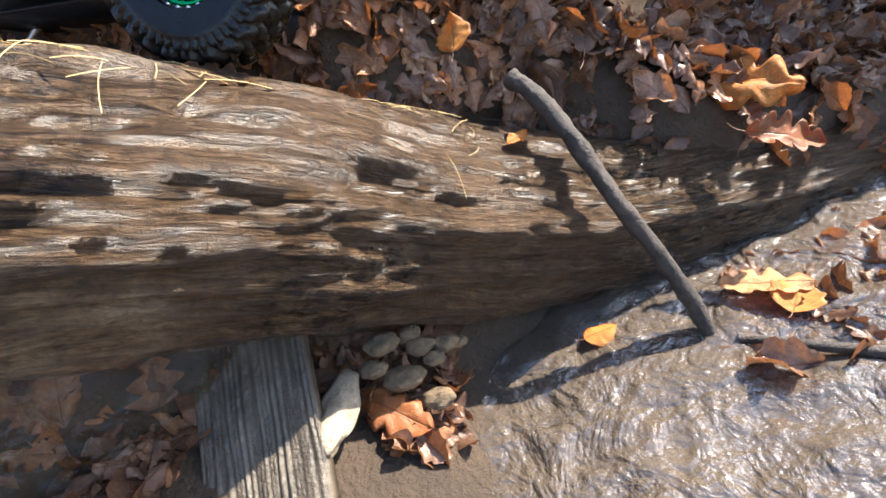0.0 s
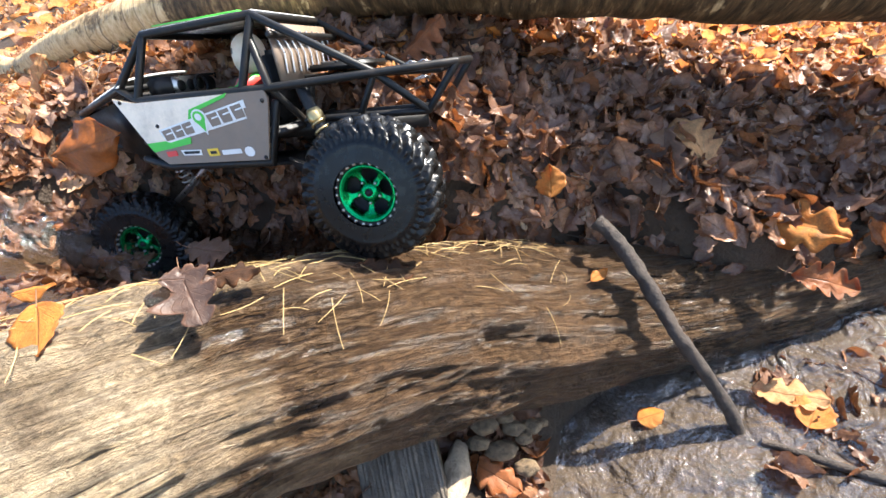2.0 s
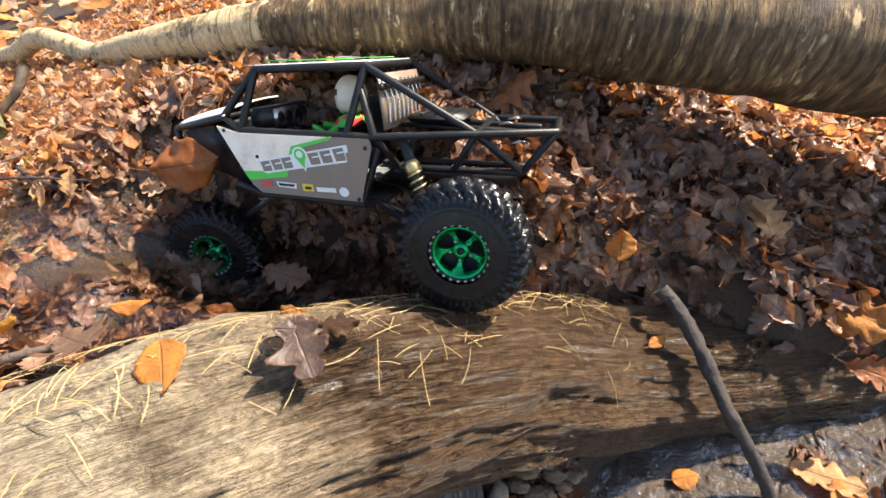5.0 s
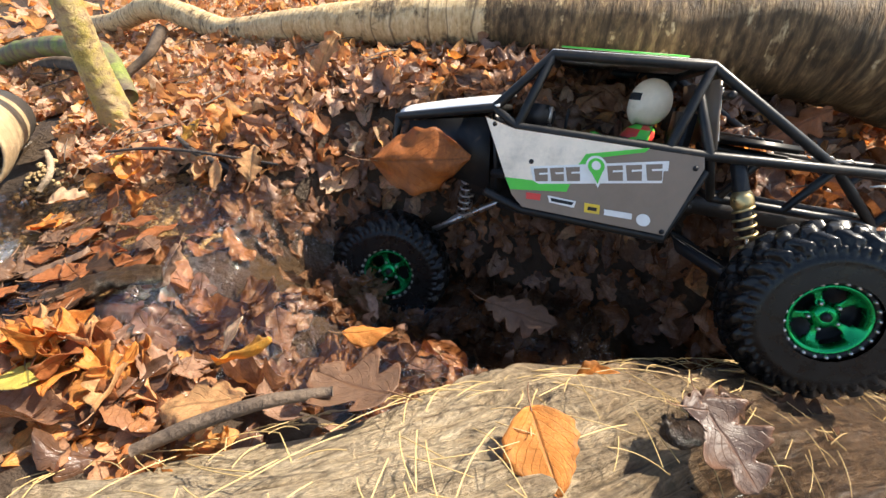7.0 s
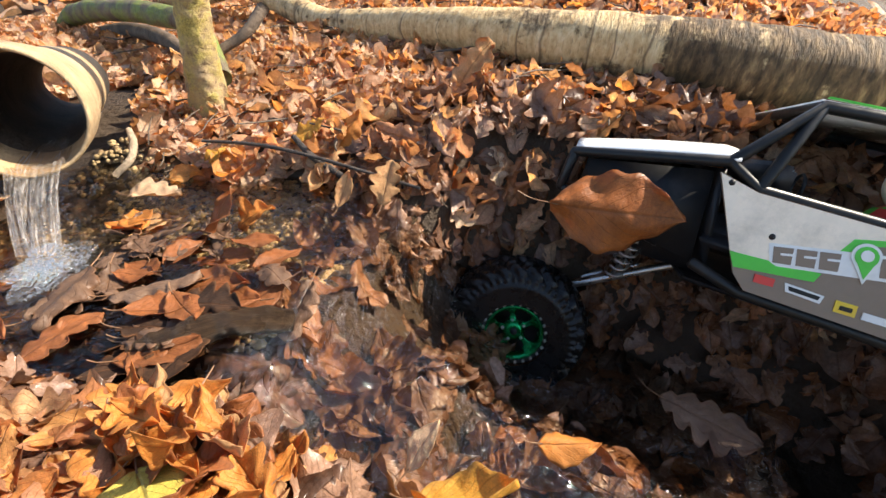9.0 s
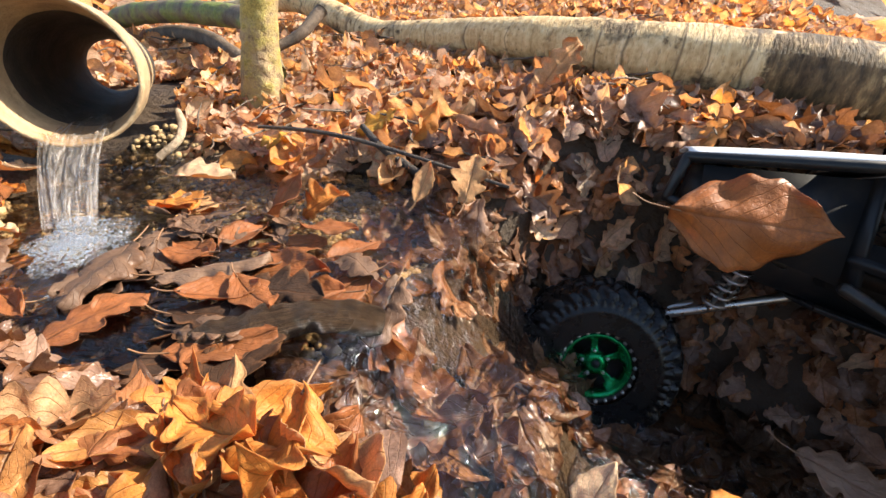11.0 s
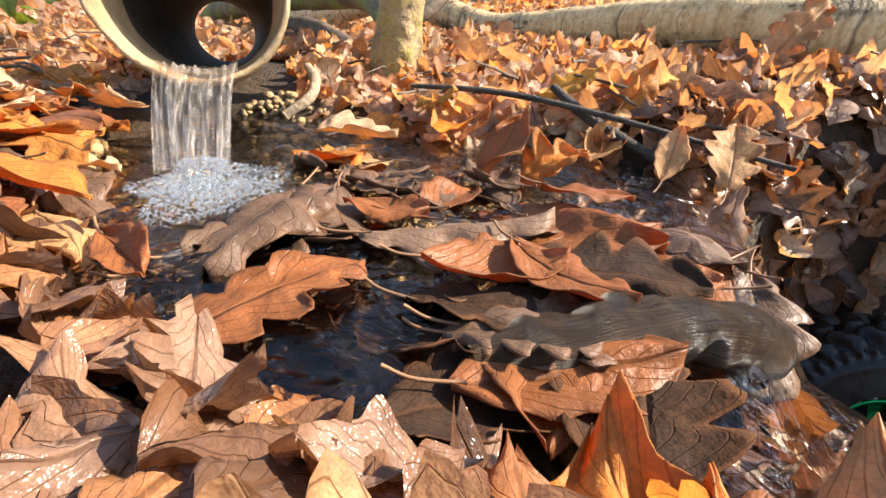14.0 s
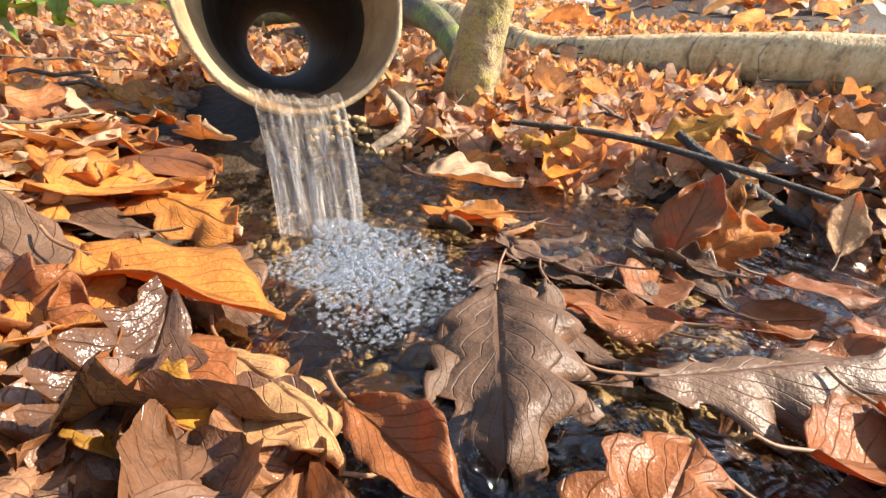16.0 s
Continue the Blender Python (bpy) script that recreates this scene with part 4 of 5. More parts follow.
def leaf(kind, x, y, z, size, yaw, tilt, roll, material, label, curl=0.6, seed=1, stalk=True):
    r = np.random.default_rng(seed)
    nu, nv = 31, 15
    p, uv = leaf_shape(kind, r, nu, nv, curl)
    p = p * size
    verts = [Vector(v) for v in p]
    top = tagged(mesh_object(f"{kind}_leaf", verts, grid_faces(nu, nv), material, uvs=uv), label, "leaf")
    sol = top.modifiers.new("thick", "SOLIDIFY")
    sol.thickness = 0.0002
    if stalk:
        a = Vector(p[nv // 2])
        stem("stalk", [(*(a + Vector((0.004, 0, 0)) * size / 0.06), 0.00034), (*(a + Vector((-0.14 * size, 0.02 * size, 0.02 * size))), 0.0003), (*(a + Vector((-0.26 * size, 0.06 * size, 0.06 * size))), 0.0003)], 10, 6, M_stalk, 0, 1, top)
    top.matrix_world = pose(x, y, z, roll, tilt, yaw)
    return top


lay(leaf("birch", 0.129, 0.139, -0.037, 0.036, 0, 0, 0, M_lorange, "bright orange leaf lying on the log", 0.25, 3), (0.25, -0.35, 0.9), -60)
lay(leaf("maple", 0.205, 0.174, -0.061, 0.042, 0, 0, 0, M_lsod, "wet grey-brown leaf stuck flat to the log", 0.3, 4), (0.36, -0.30, 0.88), -50)
lay(leaf("oak", 0.198, 0.186, -0.056, 0.032, 0, 0, 0, M_lsod, "crumpled grey leaf beside a flat one on the log", 0.7, 240), (0.36, -0.20, 0.9), 20)
lay(leaf("oak", 0.210, 0.205, -0.070, 0.038, 0, 0, 0, M_ldark, "crumpled dark wet leaf behind the log's crest", 0.6, 5), (0.45, -0.05, 0.88), 30)
lay(leaf("oak", 0.275, 0.265, -0.146, 0.050, 0, 0, 0, M_ldark, "flat dark wet leaf by the rear wheel", 0.3, 6), (0.5, -0.1, 0.86), 10)
leaf("oak", 0.622, 0.425, -0.306, 0.100, -30, 10, 34, M_lorange, "large tan-orange oak leaf leaning on wet leaves", 0.8, 8)
leaf("oak", 0.64, 0.375, -0.345, 0.060, -10, 22, 30, M_lrust, "rust-brown oak leaf below the large one", 0.5, 9)
leaf("oak", 0.512, 0.452, -0.222, 0.070, 75, -40, 10, M_lgrey, "upright brown wet leaf behind the truck", 0.4, 10)
leaf("birch", 0.403, 0.412, -0.190, 0.034, 80, -55, 0, M_lorange, "small orange leaf standing by the rear wheel", 0.6, 11)
leaf("oak", 0.545, 0.48, -0.225, 0.065, 120, -35, 20, M_ltan, "curled brown oak leaf behind the truck", 0.9, 12)
leaf("oak", 0.30, 0.50, -0.045, 0.060, 20, -20, 30, M_lrust, "wide wet brown leaf behind the truck's bed", 0.5, 13)
for x, y, s, sd in ((0.413, 0.588, 0.034, 14), (0.385, 0.592, 0.028, 15), (0.47, 0.575, 0.030, 16), (0.36, 0.57, 0.026, 51)):
    leaf("beech", x, y, float(land(x, y)) + 0.018, s, 40 * sd, -40, 30, M_lorange, "small glowing orange leaf under the birch trunk", 0.8, sd)
leaf("birch", 0.463, 0.289, -0.438, 0.030, 20, 4, 3, M_lorange, "round orange leaf floating on the lower water", 0.3, 17)
leaf("oak", 0.597, 0.307, -0.432, 0.065, -15, 5, -8, M_ltan, "pale brown leaf at the lower water's edge", 0.5, 18)
leaf("birch", 0.612, 0.290, -0.436, 0.040, 60, 5, 10, M_lorange, "orange leaf beside a pale one at the water", 0.4, 19)
leaf("oak", 0.304, 0.203, -0.392, 0.062, -25, 14, 6, M_lrust, "rust-red oak leaf under the log", 0.5, 20)
lay(leaf("beech", 0.435, 0.352, -0.272, 0.022, 0, 0, 0, M_lorange, "small orange leaf on the log beside the stick", 0.5, 53), (0.4, -0.3, 0.86), 40)
leaf("birch", -0.105, 0.099, 0.003, 0.027, -25, -6, -10, M_lyellow, "yellow-green beech leaf with straight veins", 0.18, 21)
leaf("oak", -0.209, 0.137, 0.001, 0.038, 80, -5, 3, M_lrust, "reddish oak-like leaf lying in the shallow water", 0.3, 22)
leaf("beech", -0.281, 0.131, 0.009, 0.036, 20, 4, -14, M_lorange, "bright orange leaf on the pool's edge", 0.5, 23)
leaf("oak", -0.253, 0.126, 0.006, 0.026, -8, 4, -22, M_ltan, "tan leaf with ragged edges half out of the water", 0.5, 24)
leaf("oak", -0.236, 0.156, 0.004, 0.046, -64, 2, 12, M_lgrey, "long dark brown leaf standing out of the pool", 0.5, 25)
leaf("oak", -0.232, 0.165, -0.003, 0.052, 82, 2, 3, M_lgrey, "large sunken brown leaf in the pool", 0.25, 26)
leaf("oak", -0.197, 0.178, 0.004, 0.044, 37, -4, -5, M_ldull, "wide pale brown leaf in the stream", 0.35, 27)
leaf("birch", -0.258, 0.113, 0.007, 0.014, 20, 4, 6, M_lgold, "small golden leaf on sodden leaves at the pool", 0.5, 241)
leaf("oak", -0.277, 0.112, 0.008, 0.024, 10, -6, 10, M_lrust, "wet red-brown leaf on the near bank", 0.5, 242)
leaf("beech", -0.261, 0.117, 0.008, 0.022, -4, 6, -16, M_lrust, "narrow rust-red leaf on the near bank", 0.6, 243)
leaf("beech", -0.236, 0.128, 0.004, 0.018, -10, 4, 20, M_lrust, "small curled rust-red leaf in the shallows", 0.7, 244)
leaf("oak", -0.312, 0.149, 0.012, 0.036, 5, -4, 8, M_lorange, "glowing orange oak leaf beside the water", 0.6, 245)
leaf("birch", -0.353, 0.169, 0.014, 0.044, 10, -8, -6, M_lrust, "large round red-brown leaf with wet shine", 0.4, 246)
leaf("oak", -0.345, 0.137, 0.016, 0.044, -15, -10, 12, M_lorange, "broad orange leaf at the heap's foot", 0.7, 247)
# Orange leaf given the darker rust colour in place of the truck's shade.
leaf("beech", -0.176, 0.188, 0.002, 0.044, 20, -8, 26, M_lrust, "curled orange leaf standing in the stream", 0.7, 28)
leaf("beech", -0.214, 0.243, 0.010, 0.030, 80, -50, 15, M_lrust, "rust-red leaf standing beside the stream", 0.8, 29)
leaf("oak", -0.200, 0.250, 0.006, 0.028, 30, -30, 30, M_lorange, "glowing orange leaf beside a rust-red one", 0.8, 54)
leaf("oak", -0.166, 0.176, 0.002, 0.040, 10, -10, 25, M_ldark, "dark wet oak leaf draped over the wood", 0.5, 30)
leaf("oak", -0.134, 0.203, -0.012, 0.036, -80, 20, 10, M_lgrey, "brown oak leaf hanging over the wood", 0.4, 31)
leaf("oak", 0.085, 0.300, -0.118, 0.060, -10, 8, 14, M_lgrey, "large brown oak leaf under the truck", 0.4, 32)
leaf("beech", 0.008, 0.207, -0.056, 0.032, 30, 10, 15, M_lorange, "orange-brown leaf by the front wheel", 0.6, 33)
leaf("birch", 0.150, 0.226, -0.100, 0.034, 20, -10, 35, M_lorange, "orange leaf wedged between log and stream", 0.5, 34)
leaf("oak", -0.222, 0.344, 0.030, 0.034, 20, -30, 30, M_lgold, "golden yellow leaf on the bank", 0.5, 35)
leaf("beech", -0.190, 0.352, 0.032, 0.032, 60, -50, 20, M_lorange, "glowing orange curled leaf standing on the bank", 0.8, 36)
leaf("oak", -0.278, 0.302, 0.020, 0.034, -30, -15, 10, M_lgold, "golden leaf beside the gravel", 0.6, 37)
leaf("beech", -0.165, 0.300, 0.008, 0.026, 85, -50, 10, M_ltan, "pale upright leaf at the stream", 0.4, 38)
leaf("oak", -0.143, 0.320, 0.008, 0.034, 95, -45, 5, M_ltan, "pale silvery leaf standing by the twig", 0.4, 39)
leaf("oak", -0.290, 0.254, 0.006, 0.038, 20, 2, 6, M_lcream, "flat pale leaf by the gravel", 0.5, 40)
leaf("oak", -0.124, 0.449, 0.062, 0.048, 40, -50, 25, M_ltan, "bright pale curled leaf near the birch trunk", 0.8, 41)
leaf("oak", -0.372, 0.198, 0.012, 0.036, -40, -20, -10, M_lcream, "pale tan leaf below the pipe", 0.5, 42)
leaf("oak", -0.410, 0.187, 0.018, 0.038, -60, -25, -20, M_lcream, "cream leaf lying under the pipe", 0.5, 43)
leaf("birch", -0.366, 0.180, 0.004, 0.036, 20, -12, -8, M_lrust, "wet red-brown leaf on the bank", 0.4, 44)
leaf("oak", -0.325, 0.148, 0.014, 0.042, 100, 10, 12, M_lorange, "orange oak leaf on the pool's bank", 0.6, 45)
leaf("beech", -0.043, 0.158, -0.018, 0.022, 70, -34, -10, M_lcream, "pale pinkish leaf standing by the log", 0.4, 46)
leaf("beech", -0.018, 0.142, -0.016, 0.036, 20, -20, -30, M_lgold, "golden leaf lying on wet leaves by the log", 0.5, 47)
leaf("maple", 0.034, 0.150, -0.034, 0.050, 170, 4, 14, M_lgrey, "large flat brown leaf beside the log", 0.3, 48)
leaf("oak", -0.074, 0.110, -0.012, 0.032, 120, 8, -15, M_ltan, "tan leaf lying by the log's end", 0.5, 49)
leaf("oak", -0.030, 0.118, -0.022, 0.045, 200, 6, -10, M_ltan, "dull tan leaf among wet leaves", 0.5, 50)
hr = np.random.default_rng(5)
for i in range(34):
    f, az = math.sqrt((i + 0.5) / 34), i * 2.4
    x, y = -0.108 + 0.044 * f * math.cos(az), 0.116 + 0.018 * f * math.sin(az)
    z = 0.012 * (1 - f * f) + 0.000 + float(land(x, y)) * f
    mat_, tone = ((M_lorange, "orange"), (M_lrust, "rust-brown"), (M_lorange, "orange"), (M_ltan, "tan"), (M_lorange, "orange"), (M_lrust, "rust-brown"))[i % 6]
    tagged(leaf(("oak", "oak", "beech", "oak")[i % 4], x, y, z, hr.uniform(0.022, 0.033), hr.uniform(0, 360), hr.normal(0, 12), hr.normal(4, 16), mat_, f"curled dry {tone} leaf in a crisp heap by the stream", 1.1, 60 + i, i % 3 == 0), group="leaves of the heap")
for i in range(64):
    x, y = hr.uniform(-0.30, -0.15), hr.uniform(0.135, 0.235)
    # Darker wet tones, chosen to carry the truck's shade over the stream side.
    mat_, tone = ((M_lgrey, "grey-brown"), (M_lrust, "red-brown"), (M_lgrey, "grey-brown"), (M_lrust, "rust-red"))[i % 4]
    # Brighter tones on the left stand in for sun glare off the water.
    if x < -0.235 and i % 2:
        mat_, tone = (M_ltan, "pale tan") if i % 4 == 1 else (M_lorange, "orange")
    if (x + 0.276) ** 2 + (y - 0.171) ** 2 > 0.0009 and math.hypot(x + 0.2, y - 0.1) > 0.055:
        leaf(("oak", "beech")[i % 2], x, y, hr.uniform(-0.005, 0.003), hr.uniform(0.022, 0.036), hr.uniform(0, 360), hr.normal(0, 4), hr.normal(0, 4), mat_, f"{tone} wet leaf lying half sunk in the pool", 0.45, 120 + i)

for i in range(70):
    x, y = hr.uniform(-0.40, -0.245), hr.uniform(0.105, 0.20)
    if y > np.interp(x, [-0.40, -0.34, -0.30, -0.27, -0.235], [0.20, 0.185, 0.155, 0.135, 0.115]):
        continue
    if (x + 0.2) ** 2 + (y - 0.1) ** 2 < 0.0056:
        continue
    mat_, tone = ((M_lorange, "bright orange"), (M_lcream, "cream"), (M_lorange, "orange-brown"), (M_lrust, "rust-brown"), (M_ltan, "pale tan"), (M_ltan, "tan"))[i % 6]
    if y < 0.135:
        mat_, tone = ((M_lrust, "rust-brown"), (M_lorange, "orange"), (M_lgrey, "dull brown"))[i % 3]
    leaf(("oak", "oak", "beech")[i % 3], x, y, float(land(x, y)) + 0.005, hr.uniform(0.020, 0.032), hr.uniform(0, 360), hr.normal(0, 8), hr.normal(3, 8), mat_, f"{tone} dry leaf on the pool's sunny bank", 0.6, 170 + i)
# Leaves added as a painted stand-in for the truck's shade on the edge.
for i, (x, y, a) in enumerate(((-0.176, 0.158, 20), (-0.152, 0.148, 100), (-0.186, 0.150, 200), (-0.162, 0.170, 300), (-0.172, 0.140, 60))):
    leaf("oak", x, y, -0.001 - 0.001 * i, 0.036, a, 3, -3, M_ldark, "sodden leaf coloured black for the truck's shade at the stream's edge", 0.4, 150 + i)


# small green leaves beside the pipe
gr = np.random.default_rng(17)
rows = [(-0.60 + gr.normal(0, 0.05), 0.235 + gr.normal(0, 0.035), 0.045 + gr.uniform(0, 0.03), gr.uniform(0.016, 0.028), gr.uniform(0, 6.28), gr.normal(0, 0.5), gr.normal(0, 0.5)) for i in range(26)]
leaf_field("green_leaves", rows, M_lgreen, "small fresh green leaves among dead ones beside the pipe", gr, 15, 7, 0.6, ("beech",), (1.0,))


# twigs and straws in the litter
def twig_litter(n):
    r = np.random.default_rng(33)
    vs, fs = [], []
    for i in range(n):
        x, y = r.uniform(-0.7, 0.5), r.uniform(0.0, 0.75)
        if in_stream(x, y) or not dry_bank(x, y) or (y < 0.14 and x > -0.28):
            continue
        a, ln, rad = r.uniform(0, 6.28), r.uniform(0.02, 0.07), r.uniform(0.0004, 0.0011)
        p = np.array([x, y, float(land(x, y)) + r.uniform(0.010, 0.020)])
        d1 = np.array([math.cos(a), math.sin(a), r.normal(0, 0.15)])
        q = np.array([-math.sin(a), math.cos(a), 0])
        base = len(vs)
        for m in range(5):
            f = m / 4 * 2 - 1
            c3 = p + d1 * ln / 2 * f + q * r.normal(0, 0.0012) + np.array([0, 0, r.normal(0, 0.0008)])
            for k3 in range(5):
                an = 1.2566 * k3
                vs.append(c3 + (q * math.cos(an) + np.array([0, 0, math.sin(an)])) * rad * (1.1 - 0.4 * abs(f)))
        for m in range(4):
            for k3 in range(5):
                fs.append((base + m * 5 + k3, base + m * 5 + (k3 + 1) % 5, base + m * 5 + 5 + (k3 + 1) % 5, base + m * 5 + 5 + k3))
    return tagged(mesh_object("twig_litter", vs, fs, M_root), "thin dark twigs strewn among the fallen leaves", "twigs", kind="stuff")


twig_litter(420)


# pine needles on the log
def needles(n):
    vs, fs = [], []
    r = np.random.default_rng(21)
    ridge4 = spline(LOG_LINE, 400)[60:250]
    ridge = ridge4[:, :3]
    for i in range(n):
        k = int(r.beta(1.1, 1.3) * 189)
        c = ridge[k]
        a = r.normal(-0.35, 0.50)
        rad = ridge4[k, 3]
        axis = ridge[min(k + 1, 189)] - ridge[max(k - 1, 0)]
        axis /= np.linalg.norm(axis)
        s = np.cross(axis, (0, 0, 1))
        s /= np.linalg.norm(s)
        w = np.cross(s, axis)
        nrm = -math.sin(a) * -s + math.cos(a) * w
        p = c + nrm * (rad * 1.045)
        tan = np.cross(nrm, axis)
        th = r.uniform(0, 3.14)
        d1 = axis * math.cos(th) + tan * math.sin(th)
        ln = r.uniform(0.014, 0.042)
        bend = np.cross(nrm, d1) * r.normal(0, 0.0016) + nrm * 0.0008
        q = np.cross(d1, nrm)
        base = len(vs)
        for m in range(6):
            f = m / 5 * 2 - 1
            c3 = p + d1 * ln / 2 * f + bend * (1 - f * f) + nrm * (0.0010 - 0.0006 * f * f)
            for k3 in range(3):
                an = 2.094 * k3
                vs.append(c3 + (q * math.cos(an) + nrm * math.sin(an)) * 0.00030)
        for m in range(5):
            for k3 in range(3):
                fs.append((base + m * 3 + k3, base + m * 3 + (k3 + 1) % 3, base + m * 3 + 3 + (k3 + 1) % 3, base + m * 3 + 3 + k3))
    return tagged(mesh_object("pine_needles", vs, fs, M_needle), "dry yellow pine needles and straws strewn on the log", "needles", kind="stuff")


needles(330)


# far trees towards the left, where the view reaches the horizon
def far_tree(x, y, h, r):
    t = new("far_tree", None)
    tagged(t, "bare slender tree far off in the sunny forest", "tree", "far trees")
    z = float(land(x, y))
    stem("trunk", [(x, y, z - 0.1, r), (x + 0.02, y, z + h * 0.3, r * 0.8), (x - 0.03, y + 0.05, z + h, r * 0.25)], 12, 10, M_fartree, 0.05, 3, t)
    for k in range(4):
        a, hh = rng.uniform(0, 6.28), z + h * rng.uniform(0.3, 0.8)
        ln = h * 0.18
        stem("limb", [(x, y, hh, r * 0.3), (x + ln * math.cos(a), y + ln * math.sin(a), hh + ln, r * 0.1)], 6, 6, M_fartree, 0, 1, t)


for i in range(26):
    dist, az = rng.uniform(4, 22), rng.uniform(1.75, 2.95)
    far_tree(dist * math.cos(az), dist * math.sin(az), rng.uniform(5, 9), rng.uniform(0.05, 0.12))


# ---- the toy rock crawler: local x ahead, y to its left, z up, from the middle of the left door sill ----
WIDE = 0.15


def mirrored(p):
    return (p[0], -WIDE - p[1], p[2])


def tube_bm(points, r, sides=10):
    """A bent tube through points, with rounded ends."""
    bm = bmesh.new()
    pts = [Vector(p) for p in points]
    rings = []
    for i, p in enumerate(pts):
        t = (pts[min(i + 1, len(pts) - 1)] - pts[max(i - 1, 0)]).normalized()
        s = t.cross(Vector((0.13, 0.31, 0.94))).normalized()
        w = s.cross(t)
        for dd, k in (((-0.6, 0.75), (0.0, 1.0)) if i == 0 else ((0.0, 1.0), (0.6, 0.75)) if i == len(pts) - 1 else ((0.0, 1.0),)):
            rings.append([bm.verts.new(p + t * dd * r + (s * math.cos(6.2832 * q / sides) + w * math.sin(6.2832 * q / sides)) * r * k) for q in range(sides)])
    for a, b in zip(rings, rings[1:]):
        for q in range(sides):
            bm.faces.new((a[q], a[(q + 1) % sides], b[(q + 1) % sides], b[q]))
    bm.faces.new(rings[0][::-1])
    bm.faces.new(rings[-1])
    return bm


def box_bm(lo, hi, bevel=0.0015):
    bm = bmesh.new()
    bmesh.ops.create_cube(bm, size=1)
    for v in bm.verts:
        v.co = Vector([lo[k] + (v.co[k] + 0.5) * (hi[k] - lo[k]) for k in range(3)])
    if bevel:
        bmesh.ops.bevel(bm, geom=list(bm.edges), offset=bevel, segments=2, affect="EDGES")
    return bm


def plate_bm(corners, thick, bevel=0.0):
    """A flat plate through corner points, thick on the side away from its normal."""
    bm = bmesh.new()
    f = bm.faces.new([bm.verts.new(c) for c in corners])
    f.normal_update()
    nrm = f.normal.copy()
    ex = bmesh.ops.extrude_face_region(bm, geom=[f])
    for v in ex["geom"]:
        if isinstance(v, bmesh.types.BMVert):
            v.co -= nrm * thick
    if bevel:
        bmesh.ops.bevel(bm, geom=list(bm.edges), offset=bevel, segments=2, affect="EDGES")
    return bm


def lathe_bm(profile, sides=48):
    """Turned round the y axis: rows of radius, y."""
    bm = bmesh.new()
    rings = [[bm.verts.new((r * math.cos(6.28318 * k / sides), y, r * math.sin(6.28318 * k / sides))) for k in range(sides)] for r, y in profile]
    for a, b in zip(rings, rings[1:]):
        for k in range(sides):
            bm.faces.new((a[k], a[(k + 1) % sides], b[(k + 1) % sides], b[k]))
    return bm


TYRE_R = 0.0645


def tyre_mesh():
    """Tyre with deep staggered tread blocks that run down on to the shoulders."""
    na, prof = 260, []
    for u in np.linspace(0, 1, 46):
        a = math.pi * u
        y = -0.0225 * math.cos(a) * (1 + 0.10 * math.sin(a) ** 2)
        r = 0.0285 + (TYRE_R - 0.0045 - 0.0285) * math.sin(a) ** 0.42
        prof.append((r, y, u))
    verts, faces = [], []
    for k in range(na):
        th = 2 * math.pi * k / na
        for r, y, u in prof:
            c = abs(u - 0.5) * 2
            lug = 0.0
            if c < 0.66:
                row = 0 if u < 0.5 else 1
                ph = (th * 26 / (2 * math.pi) + 0.5 * row + 0.35 * math.sin(c * 7)) % 1.0
                edge = min(ph, 0.70 - ph) / 0.09 if ph < 0.70 else 0
                gap = min(1.0, abs(c - 0.02) / 0.04) * min(1.0, abs(c - 0.34) / 0.035 + (0.2 if ph > 0.35 else 0))
                lug = 0.0048 * max(0.0, min(1.0, edge)) * min(1.0, gap) * min(1.0, (0.66 - c) / 0.05)
            elif 0.66 <= c < 0.80:
                ph = (th * 52 / (2 * math.pi)) % 1.0
                lug = 0.0030 if ph < 0.55 else 0
            elif 0.83 < c < 0.87 or 0.92 < c < 0.94:
                lug = 0.0014
            rr, yy = r + lug * math.sin(math.pi * u) ** 0.3, y + (lug * 0.5 if c > 0.5 else 0) * (1 if u > 0.5 else -1)
            verts.append((rr * math.cos(th), yy, rr * math.sin(th)))
    np_ = len(prof)
    for k in range(na):
        q = (k + 1) % na
        for j in range(np_ - 1):
            faces.append((k * np_ + j, k * np_ + j + 1, q * np_ + j + 1, q * np_ + j))
    return verts, faces


def rim_mesh():
    """Green dished wheel with five windows between its spokes."""
    sides, rows = 100, [(0.0245, 0.0005), (0.0225, -0.0015), (0.0205, -0.0065), (0.0180, -0.0080), (0.0150, -0.0086), (0.0120, -0.0090), (0.0098, -0.0086), (0.0075, -0.0070), (0.0068, -0.0045), (0.0035, -0.0045), (0.0005, -0.0060)]
    verts = [(r * math.cos(6.28318 * k / sides), y, r * math.sin(6.28318 * k / sides)) for r, y in rows for k in range(sides)]
    faces = []
    for i in range(len(rows) - 1):
        for k in range(sides):
            ph = (k / sides * 5) % 1.0
            half = 0.36 if i in (3, 4) else 0.28 if i in (2, 5) else 0
            if abs(ph - 0.5) < half:
                continue
            q = (k + 1) % sides
            faces.append((i * sides + k, i * sides + q, (i + 1) * sides + q, (i + 1) * sides + k))
    return verts, faces


